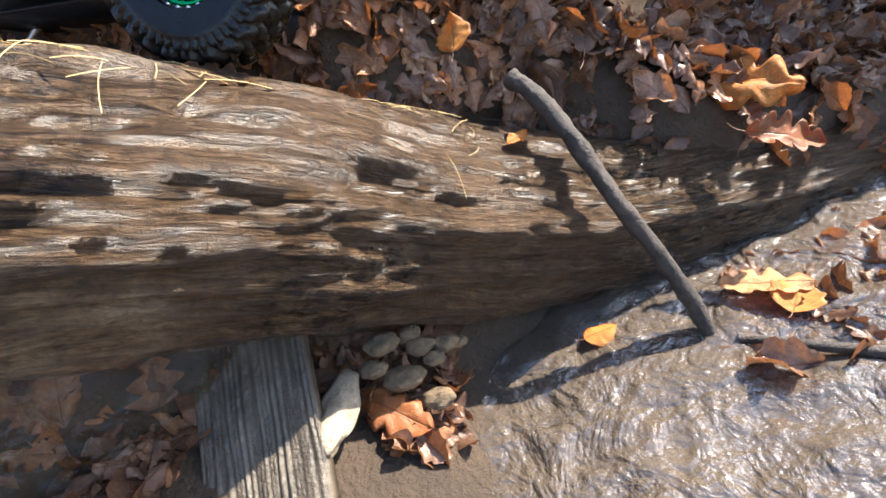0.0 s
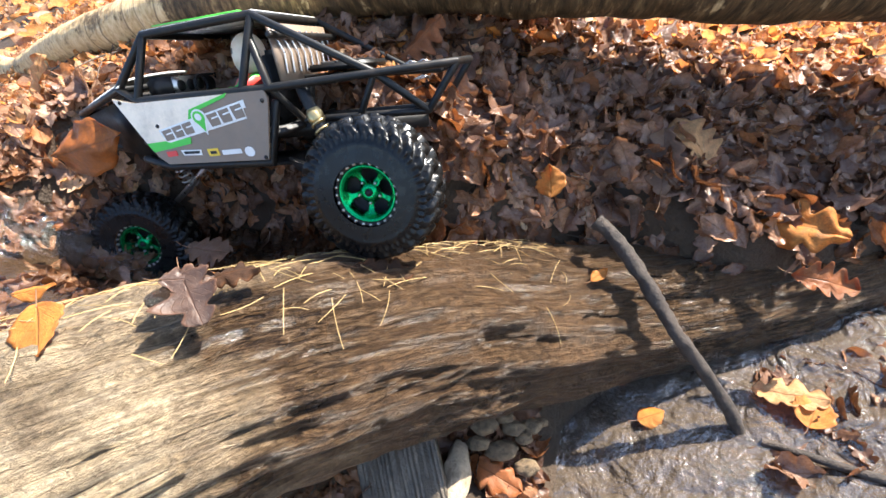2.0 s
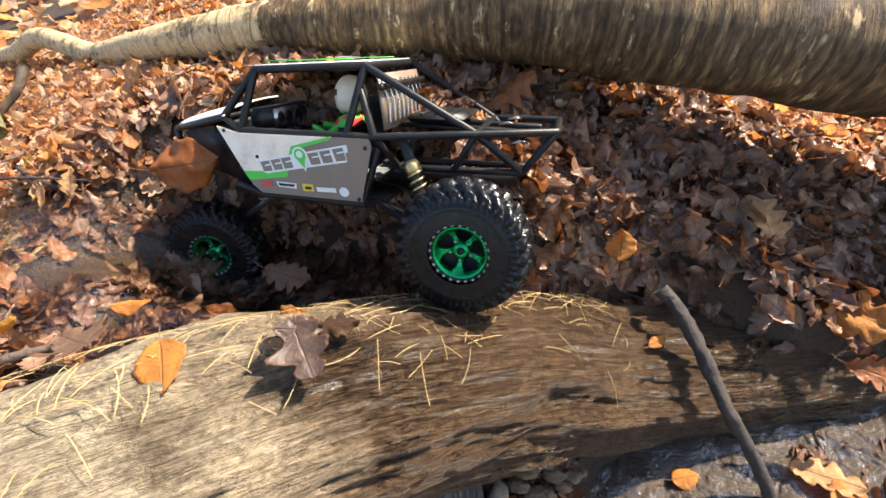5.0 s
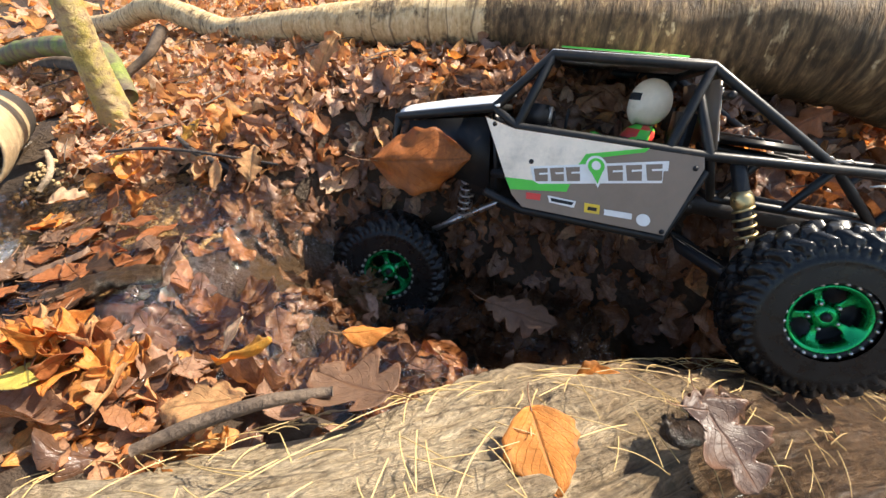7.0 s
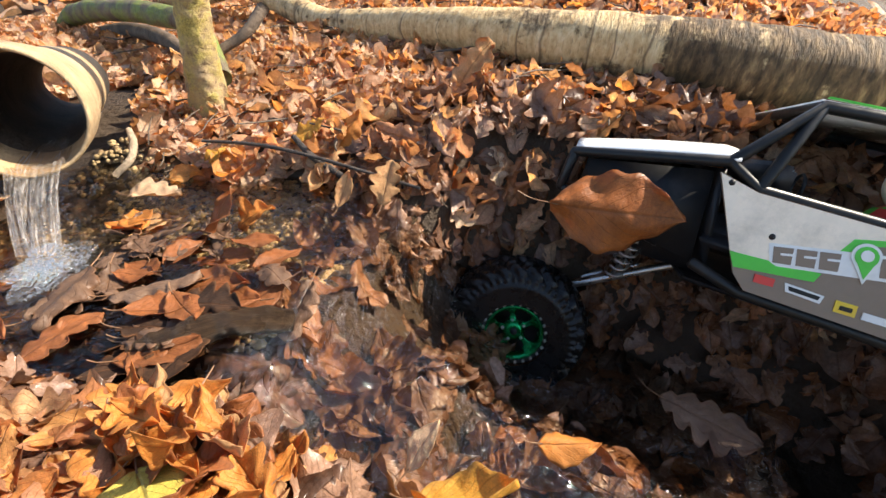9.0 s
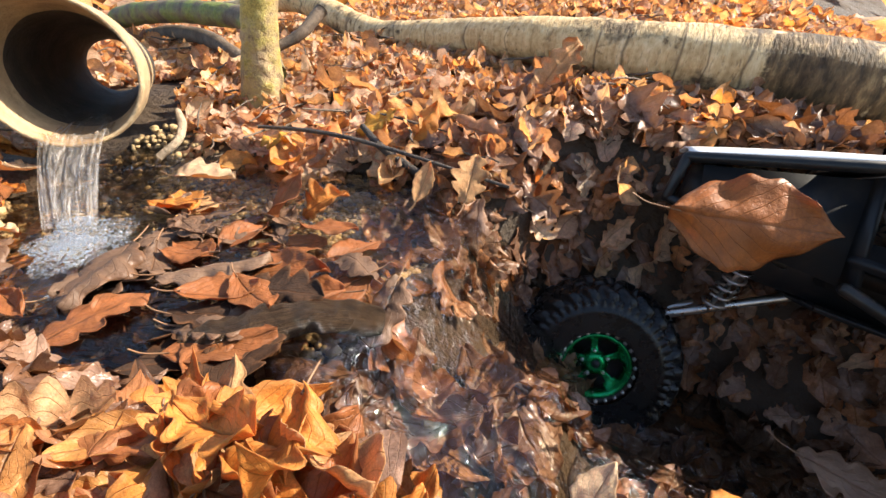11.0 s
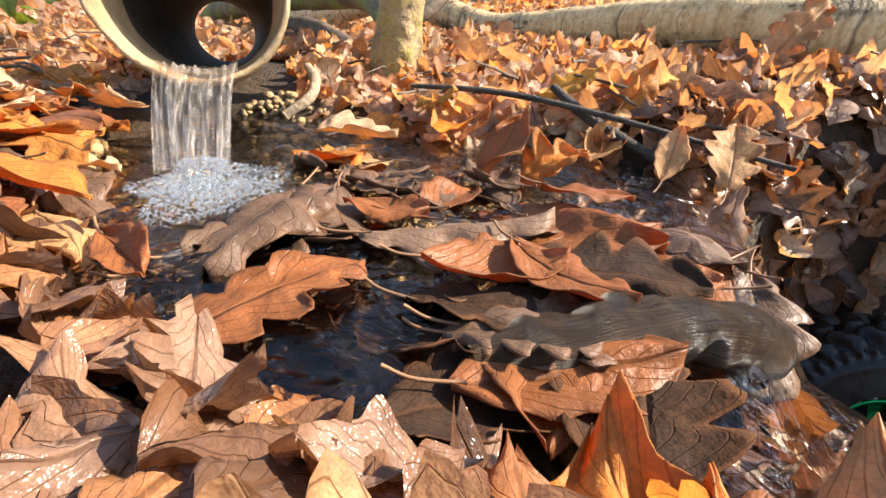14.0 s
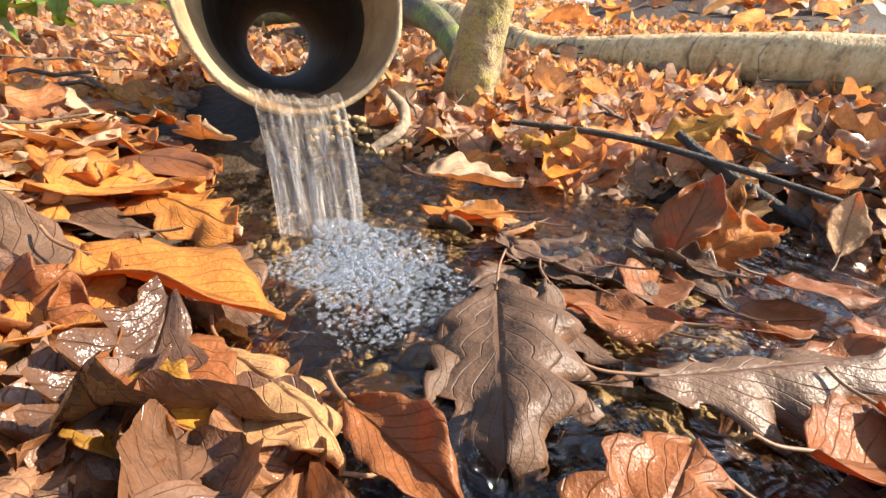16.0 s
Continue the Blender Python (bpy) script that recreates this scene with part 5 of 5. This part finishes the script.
def truck():
    car = new("toy_rock_crawler", None)
    tagged(car, "toy rock crawler with black tube cage, green wheels, on the log", "toy truck")
    left = lambda a: [a, [mirrored(p) for p in a]]

    # tube cage
    HF, HB, P0, P1 = (0.170, -0.036, -0.008), (0.084, -0.003, 0.011), (0.0655, 0.0, 0.0), (-0.0655, 0.0, 0.0)
    RF, RR, CR, CM = (0.050, -0.012, 0.052), (-0.055, -0.014, 0.0565), (-0.2175, -0.0375, 0.005), (-0.150, -0.023, 0.003)
    LR, LM = (-0.190, -0.036, -0.032), (-0.080, -0.022, -0.030)
    for run, r in (
        ([HF, HB, P0, P1, CR], 0.0034), ([HB, RF, RR], 0.0036), ([P0, RF], 0.0034), ([RR, (-0.040, -0.001, 0.002)], 0.0034),
        ([(-0.050, -0.012, 0.040), P1], 0.0034), ([RR, CM, LR], 0.0034), ([CR, LR], 0.0032), ([LM, LR], 0.0032), ([P1, LM], 0.0030),
        ([CM, (-0.130, -0.028, -0.031)], 0.0030), ([(-0.10, -0.010, 0.002), (-0.085, -0.023, -0.030)], 0.0026), ([HF, (0.172, -0.038, -0.034)], 0.0034), ([(0.172, -0.038, -0.034), (0.10, -0.030, -0.050)], 0.0030),
    ):
        for run2 in left(run):
            part("cage_tube", tube_bm(run2, r), M_tube, car)
    for a, r in ((HF, 0.0034), (HB, 0.0030), (RF, 0.0034), (RR, 0.0036), (CR, 0.0034), (CM, 0.0030), (LR, 0.0030), (LM, 0.0028), ((0.172, -0.038, -0.034), 0.0032), ((-0.070, -0.010, 0.040), 0.0030)):
        part("cross_tube", tube_bm([a, mirrored(a)], r), M_tube, car)
    for yy in (-0.055, -0.095):
        part("bed_rail", tube_bm([(-0.070, yy, 0.004), (-0.20, yy, 0.000)], 0.0030), M_tube, car)
        part("bed_rail", tube_bm([(-0.090, yy, -0.030), (-0.19, yy, -0.030)], 0.0030), M_tube, car)

    # body shells
    roof = part("roof_panel", plate_bm([(0.052, -0.014, 0.0560), (-0.056, -0.016, 0.0605), (-0.056, -0.134, 0.0605), (0.052, -0.136, 0.0560)], 0.002, 0.0006), M_hood, car, "dirty white roof panel with a dark emblem")
    bm = bmesh.new()
    bmesh.ops.create_circle(bm, cap_ends=True, segments=40, radius=0.5)
    for v in bm.verts:
        v.co = Vector((-0.012 + v.co.x * 0.034, -0.070 + v.co.y * 0.034, 0.0592 + 0.0022 + (-0.004) * 0))
    part("roof_emblem", bm, M_grey, roof, "dark round emblem")
    bm = bmesh.new()
    bmesh.ops.create_circle(bm, cap_ends=True, segments=40, radius=0.5)
    for v in bm.verts:
        v.co = Vector((-0.012 + v.co.x * 0.024, -0.070 + v.co.y * 0.024, 0.0622))
    part("roof_emblem", bm, M_decal, roof)
    for yy in (-0.024, -0.126):
        part("roof_stripe", plate_bm([(0.046, yy + 0.003, 0.0588 + 0.0006), (-0.04, yy + 0.003, 0.0614 + 0.0006), (-0.04, yy - 0.003, 0.0614 + 0.0006), (0.046, yy - 0.001, 0.0588 + 0.0006)], 0.0008), M_green, roof, "thin green stripe")
    # bonnet: domed grid
    nu, nv = 16, 17
    verts = []
    for i in range(nu):
        f = i / (nu - 1)
        for j in range(nv):
            v = j / (nv - 1)
            half = 0.5 * (WIDE + 0.002 - 0.076 * f)
            yy = -WIDE / 2 + (1 - 2 * v) * half
            verts.append((0.080 + 0.090 * f, yy, 0.0155 - 0.017 * f - 0.004 * f * f + 0.006 * (1 - (2 * v - 1) ** 2) - 0.006 * max(0, abs(2 * v - 1) - 0.9) * 10 * 0.6))
    bon = mesh_object("bonnet", verts, grid_faces(nu, nv), M_hood, car, "white gloss bonnet, muddy at its edges")
    md = bon.modifiers.new("thick", "SOLIDIFY")
    md.thickness = 0.0016
    for s in (1, -1):
        yy = -WIDE / 2
        part("bonnet_stripe", plate_bm([(0.158, yy + s * 0.034, 0.0012), (0.118, yy + s * 0.052, 0.0095), (0.118, yy + s * 0.048, 0.0105), (0.158, yy + s * 0.028, 0.0030)], 0.0006), M_green, bon, "green stripe")
    # cab tub
    part("cab_floor", box_bm((-0.066, -0.145, -0.040), (0.080, -0.005, -0.034)), M_black, car)
    part("firewall", plate_bm([(0.086, -0.008, 0.006), (0.086, -0.142, 0.006), (0.074, -0.142, -0.055), (0.074, -0.008, -0.055)], 0.003), M_black, car)
    part("dashboard", box_bm((0.046, -0.140, 0.000), (0.064, -0.012, 0.018), 0.003), M_black, car)
    part("dash_panel", box_bm((0.0435, -0.066, 0.000), (0.0465, -0.024, 0.017), 0.001), M_steel, car, "silver instrument panel")
    for yy in (-0.032, -0.045, -0.058):
        b = lathe_bm([(0.0001, 0.001), (0.0048, 0.001), (0.0052, 0.0)], 20)
        for v in b.verts:
            v.co = Vector((0.0430 - v.co.y, yy + v.co.x, 0.009 + v.co.z))
        part("dial", b, M_black, car)
    b = lathe_bm([(0.0085, -0.0012), (0.0098, 0.0), (0.0085, 0.0012), (0.0074, 0.0), (0.0085, -0.0012)], 28)
    for v in b.verts:
        v.co = Vector((0.032 + v.co.y, -0.045 + v.co.x, 0.008 + v.co.z))
    part("steering_wheel", b, M_black, car)
    for yy in (-0.045, -0.105):
        seat = part("seat", box_bm((-0.052, yy - 0.018, -0.034), (-0.012, yy + 0.018, -0.018), 0.004), M_black, car)
        part("seat_back", box_bm((-0.058, yy - 0.018, -0.030), (-0.046, yy + 0.018, 0.030), 0.004), M_black, seat)
    # back of the cab: patterned plate, bed cover
    back = part("cab_back", plate_bm([(-0.064, -0.020, 0.050), (-0.072, -0.012, 0.004), (-0.072, -0.138, 0.004), (-0.064, -0.130, 0.050)], 0.002), M_grey, car, "grey patterned rear cab plate")
    for k in range(9):
        yy = -0.022 - k * 0.0125
        part("rib", tube_bm([(-0.0660, yy, 0.044), (-0.0705, yy - 0.006, 0.026), (-0.0730, yy, 0.010)], 0.0011, 6), M_steel, back)
    cover = part("bed_cover", box_bm((-0.135, -0.112, 0.008), (-0.082, -0.040, 0.014), 0.002), M_tube, car, "black textured bed cover")
    for xx in (-0.095, -0.108, -0.121):
        part("cover_ridge", tube_bm([(xx, -0.106, 0.0145), (xx, -0.046, 0.0145)], 0.0016, 6), M_black, cover)
    for p in ((-0.165, -0.060, 0.006), (-0.168, -0.095, 0.006), (-0.180, -0.036, -0.006)):
        part("body_clip", tube_bm([p, (p[0] - 0.008, p[1] + 0.003, p[2] + 0.003), (p[0] - 0.013, p[1], p[2] + 0.001), (p[0] - 0.008, p[1] - 0.003, p[2] + 0.001), p], 0.0007, 6), M_steel, car, "bright wire clip")

    # door panels with their decals
    def loc(px, py):
        a, b = px - 965, py - 182
        return 0.081 - 0.000305 * a - 0.0000943 * b, 0.0000529 * a - 0.000307 * b

    def flat(pts, proud, sgn, thick=0.0006):
        c = [(loc(*p)[0], (0.0 + proud) if sgn > 0 else (-WIDE - proud), loc(*p)[1]) for p in pts]
        return plate_bm(c if sgn < 0 else c[::-1], thick)

    outline = [(945, 166), (1010, 194), (1408, 262), (1408, 285), (1322, 433), (1005, 374), (984, 345)]
    for sgn in (1, -1):
        door = part("door_panel", flat(outline, 0.0036, sgn, 0.0022), M_grey, car, "white and grey-brown door panel with green stripes", False)
        part("door_decal", flat([(946, 167), (1010, 195), (1300, 244), (1165, 253), (1146, 276), (1040, 282), (1040, 314), (974, 303)], 0.0040, sgn), M_white, door, "dirty white field", False)
        part("door_decal", flat([(974, 304), (1124, 320), (1114, 337), (982, 332)], 0.0042, sgn), M_green, door, "green stripe", False)
        part("door_decal", flat([(1146, 276), (1165, 252), (1300, 241), (1290, 250), (1178, 262), (1164, 277)], 0.0042, sgn), M_green, door, "green stripe", False)
        part("door_decal", flat([(1036, 279), (1338, 269), (1335, 290), (1326, 290), (1322, 316), (1052, 319), (1040, 312)], 0.0043, sgn), M_decal, door, "white outlined block mark", False)
        for a in (1044, 1081, 1117, 1208, 1248, 1290):
            w = 32 if a < 1200 else 34
            t0, b0 = 284 - (a - 1040) * 0.033, 313 - (a - 1040) * 0.010
            part("decal_block", flat([(a, t0), (a + w, t0 - 1), (a + w - 2, b0), (a + 1, b0)], 0.0047, sgn), M_grey, door, "", False)
            part("decal_slot", flat([(a + 12, t0 + 10), (a + w, t0 + 9), (a + w, t0 + 13), (a + 12, t0 + 14)], 0.0050, sgn), M_decal, door, "", False)
        pin = [(1185 + 23 * math.sin(k * 0.3), 279 - 23 * math.cos(k * 0.3)) for k in range(-8, 9)]
        part("decal_pin", flat(pin[:1] + pin[1:-1] + pin[-1:] + [(1185, 327)], 0.0052, sgn), M_decal, door, "white pointer mark", False)
        pin = [(1185 + 18 * math.sin(k * 0.3), 279 - 18 * math.cos(k * 0.3)) for k in range(-8, 9)]
        part("decal_pin", flat(pin + [(1185, 318)], 0.0056, sgn), M_green, door, "green pointer mark", False)
        part("decal_pin", flat([(1185 + 10 * math.sin(k * 0.52), 277 - 10 * math.cos(k * 0.52)) for k in range(12)], 0.0060, sgn), M_decal, door, "", False)
        for pts, mt in (([(1020, 339), (1054, 343), (1051, 358), (1018, 354)], M_red), ([(1070, 346), (1134, 359), (1128, 374), (1072, 362)], M_decal), ([(1153, 362), (1187, 367), (1184, 388), (1150, 383)], M_yellow), ([(1196, 376), (1256, 385), (1254, 398), (1194, 389)], M_decal)):
            part("small_mark", flat(pts, 0.0043, sgn), mt, door, "", False)
        part("small_mark", flat([(1076, 351), (1128, 361), (1124, 368), (1077, 359)], 0.0046, sgn), M_black, door, "", False)
        part("small_mark", flat([(1160, 370), (1180, 373), (1178, 381), (1158, 378)], 0.0046, sgn), M_black, door, "", False)
        part("small_mark", flat([(1279 + 15 * math.sin(k * 0.35), 399 - 14 * math.cos(k * 0.35)) for k in range(18)], 0.0043, sgn), M_decal, door, "", False)
        for px, py in ((965, 182), (1040, 268), (1317, 425), (1390, 285)):
            q = loc(px, py)
            b = lathe_bm([(0.0001, 0.0016), (0.0012, 0.0013), (0.0019, 0.0)], 14)
            for v in b.verts:
                v.co = Vector((q[0] + v.co.x, (0.0038 + v.co.y) if sgn > 0 else (-WIDE - 0.0038 - v.co.y), q[1] + v.co.z))
            part("rivet", b, M_black, door)
    for run in left([(0.080, -0.004, -0.052), (0.052, -0.002, -0.060), (-0.052, -0.002, -0.062), (-0.066, -0.004, -0.012)]):
        part("sill_tube", tube_bm(run, 0.0036), M_tube, car)

    # chassis, axles, links, shocks
    part("skid_plate", plate_bm([(0.075, -0.035, -0.066), (-0.060, -0.035, -0.068), (-0.060, -0.115, -0.068), (0.075, -0.115, -0.066)], 0.004, 0.001), M_black, car)
    for yy in (-0.052, -0.098):
        part("frame_rail", box_bm((-0.185, yy - 0.003, -0.048), (0.150, yy + 0.003, -0.034)), M_black, car)
    part("motor", tube_bm([(0.105, -0.075, -0.020), (0.150, -0.075, -0.020)], 0.017, 24), M_black, car)
    part("gearbox", box_bm((0.020, -0.098, -0.066), (0.105, -0.052, -0.022), 0.004), M_black, car)
    for s in (0, 1):
        yy = -0.012 if not s else -WIDE + 0.012
        part("inner_wing", plate_bm([(0.088, yy, 0.004), (0.160, yy - (0.022 if not s else -0.022), -0.010), (0.150, yy - (0.026 if not s else -0.026), -0.046), (0.080, yy, -0.052)], 0.002), M_black, car)
    hubs = (((-0.150, 0.040, -0.084), 0.0, 14.0), ((0.171, -0.038, -0.156), 10.0, 5.0), ((-0.156, -0.186, -0.118), 0.0, 14.0), ((0.150, -0.186, -0.118), 10.0, 5.0))
    for (xx, yl, zl), (_, yr, zr) in ((hubs[0][0], hubs[2][0]), (hubs[1][0], hubs[3][0])):
        part("axle_tube", tube_bm([(xx, yl - 0.020, zl), (xx, yr + 0.020, zr)], 0.0075, 14), M_black, car)
        part("differential", tube_bm([(xx - 0.02, -0.085, (zl + zr) / 2), (xx + 0.022, -0.085, (zl + zr) / 2)], 0.017, 16), M_black, car)
        for yy in (-0.045, -0.105):
            inner = -0.045 if xx < 0 else 0.06
            part("link", tube_bm([(inner, yy - (0.035 if yy > -0.07 else 0), -0.062), (xx, yy - (0.045 if yy > -0.07 else 0), (zl + zr) / 2)], 0.0032, 8), M_steel if xx > 0 else M_black, car)
    part("trailing_arm", plate_bm([(-0.060, -0.012, -0.060), (-0.066, -0.012, -0.072), (-0.150, -0.006, -0.108), (-0.148, -0.006, -0.096)], 0.006, 0.001), M_black, car)

    def shock(a, b, spring):
        a, b = Vector(a), Vector(b)
        ax = (b - a).normalized()
        body = part("shock", tube_bm([a, a.lerp(b, 0.55)], 0.0052, 14), M_black, car, "black damper with a bronze coil spring")
        part("shaft", tube_bm([a.lerp(b, 0.5), b], 0.0016, 8), M_steel, body)
        part("collar", tube_bm([a.lerp(b, 0.26), a.lerp(b, 0.32)], 0.0072, 16), M_brass, body)
        s = ax.cross(Vector((1, 0.2, 0))).normalized()
        w = ax.cross(s)
        pts = [a.lerp(b, 0.32 + 0.6 * k / 84) + (s * math.cos(k * 0.6) + w * math.sin(k * 0.6)) * 0.0066 for k in range(85)]
        part("spring", tube_bm(pts, 0.0011, 6), spring, body)

    for f in (lambda p: p, mirrored):
        shock(f((-0.088, -0.012, -0.004)), f((-0.118, -0.004, -0.082)), M_brass)
    shock((0.100, -0.040, -0.010), (0.112, -0.085, -0.100), M_steel)
    shock((0.100, -0.118, -0.010), (0.112, -0.130, -0.100), M_steel)

    # wheels
    tv, tf = tyre_mesh()
    rv, rf = rim_mesh()
    proto = None
    for n_, ((xx, yy, zz), steer, spin) in enumerate(hubs):
        m = Matrix.Translation((xx, yy - (0.020 if yy > -0.07 else -0.020), zz)) @ Matrix.Rotation(radians(steer if yy > -0.07 else steer), 4, "Z") @ Matrix.Rotation(0 if yy > -0.07 else math.pi, 4, "Z") @ Matrix.Rotation(radians(spin), 4, "Y") @ Matrix.Scale(0.92, 4)
        if proto is None:
            wheel = part("wheel", lathe_bm([(0.0005, -0.002), (0.022, -0.002), (0.0250, 0.000), (0.0250, 0.016), (0.0262, 0.0178), (0.0288, 0.0185), (0.0300, 0.0165), (0.0300, -0.02), (0.0005, -0.02)], 60), M_black, car, "black beadlock wheel hub")
            mesh_object("tyre", tv, tf, M_rubber, wheel, "wet black off-road tyre with deep tread blocks")
            rim = mesh_object("rim", [(a, b + 0.0175, c) for a, b, c in rv], rf, M_anod, wheel, "green anodised five-spoke rim")
            md = rim.modifiers.new("thick", "SOLIDIFY")
            md.thickness = -0.0018
            bolt = None
            for k in range(24):
                a = 2 * math.pi * k / 24
                if bolt is None:
                    b = lathe_bm([(0.0001, 0.0024), (0.0007, 0.0023), (0.0014, 0.0018), (0.0016, 0.0)], 10)
                    bolt = part("bolt", b, M_steel, wheel)
                    o = bolt
                else:
                    o = new("bolt", bolt.data)
                    o.parent = wheel
                o.location = (0.0273 * math.cos(a), 0.0180, 0.0273 * math.sin(a))
            for k in range(5):
                a = 2 * math.pi * (k + 0.0) / 5
                o = new("nut", bolt.data)
                o.parent = wheel
                o.location = (0.0098 * math.cos(a), 0.0100, 0.0098 * math.sin(a))
            part("hub_cap", lathe_bm([(0.0001, 0.0150), (0.0030, 0.0146), (0.0036, 0.008)], 18), M_black, wheel)
            proto = wheel
            wheel.matrix_local = m
        else:
            made = {}
            for o in (proto, *proto.children_recursive):
                made[o] = o.copy()
                scene.collection.objects.link(made[o])
                made[o].parent = made.get(o.parent, o.parent)
            made[proto].matrix_basis = m

    car.matrix_world = Matrix(((-0.9805, 0.0802, 0.1791, 0.1453), (-0.0154, -0.9413, 0.3371, 0.3529), (0.1957, 0.3278, 0.9243, 0.0074), (0, 0, 0, 1)))
    return car


car = truck()


def driver():
    """Doll at the wheel: one plain mesh."""
    bm = bmesh.new()
    bmesh.ops.create_uvsphere(bm, u_segments=32, v_segments=20, radius=1)
    for v in bm.verts:
        v.co = Vector((v.co.x * 0.0185, v.co.y * 0.0165, v.co.z * 0.0205 - (0.004 if v.co.x > 0.5 and v.co.z < 0 else 0)))
    for f in bm.faces:
        c = f.calc_center_median()
        f.material_index = 1 if c.x > 0.009 and -0.003 < c.z < 0.0065 else 0
    nb = len(bm.verts)
    rings = []
    for k, (zz, rx, ry) in enumerate(((-0.020, 0.007, 0.008), (-0.024, 0.012, 0.022), (-0.032, 0.015, 0.027), (-0.046, 0.015, 0.024), (-0.062, 0.014, 0.021))):
        rings.append([bm.verts.new((rx * math.cos(q * 6.283 / 24) + 0.004 * k * 0.5, ry * math.sin(q * 6.283 / 24), zz)) for q in range(24)])
    for i, (a, b) in enumerate(zip(rings, rings[1:])):
        for q in range(24):
            f = bm.faces.new((a[q], a[(q + 1) % 24], b[(q + 1) % 24], b[q]))
            f.material_index = (2, 3, 4, 4)[i] if q % 8 < 5 else (3, 2, 4, 4)[i]
    for s in (1, -1):
        t2 = tube_bm([(0.004, s * 0.022, -0.032), (0.022, s * 0.024, -0.042), (0.042, s * 0.012, -0.036)], 0.0042, 10)
        me = bpy.data.meshes.new("arm")
        t2.to_mesh(me)
        k0 = len(bm.faces)
        bm.from_mesh(me)
        bm.faces.ensure_lookup_table()
        for f in bm.faces[k0:]:
            f.material_index = 2
        t2.free()
    ob = part("doll_driver", bm, [M_helmet, M_black, M_green, M_red, M_black])
    tagged(ob, "plastic doll driver in a cream helmet and green and red suit", "doll")
    ob.matrix_world = car.matrix_world @ Matrix.Translation((-0.026, -0.045, 0.030)) @ Matrix.Scale(0.84, 4)
    return ob


driver()
# leaf caught on the truck's nose
lf = leaf("beech", 0, 0, 0, 0.078, 0, 0, 0, M_lcar, "large brown beech leaf caught on the truck's nose", 0.75, 57)
lf.matrix_world = car.matrix_world @ Matrix.Translation((0.134, 0.004, -0.036)) @ Matrix.Diagonal((1.0, 1.0, 1.25, 1.0)) @ Matrix.Rotation(radians(12), 4, "Y") @ Matrix.Rotation(radians(-82), 4, "X") @ Matrix.Rotation(radians(180), 4, "Z")
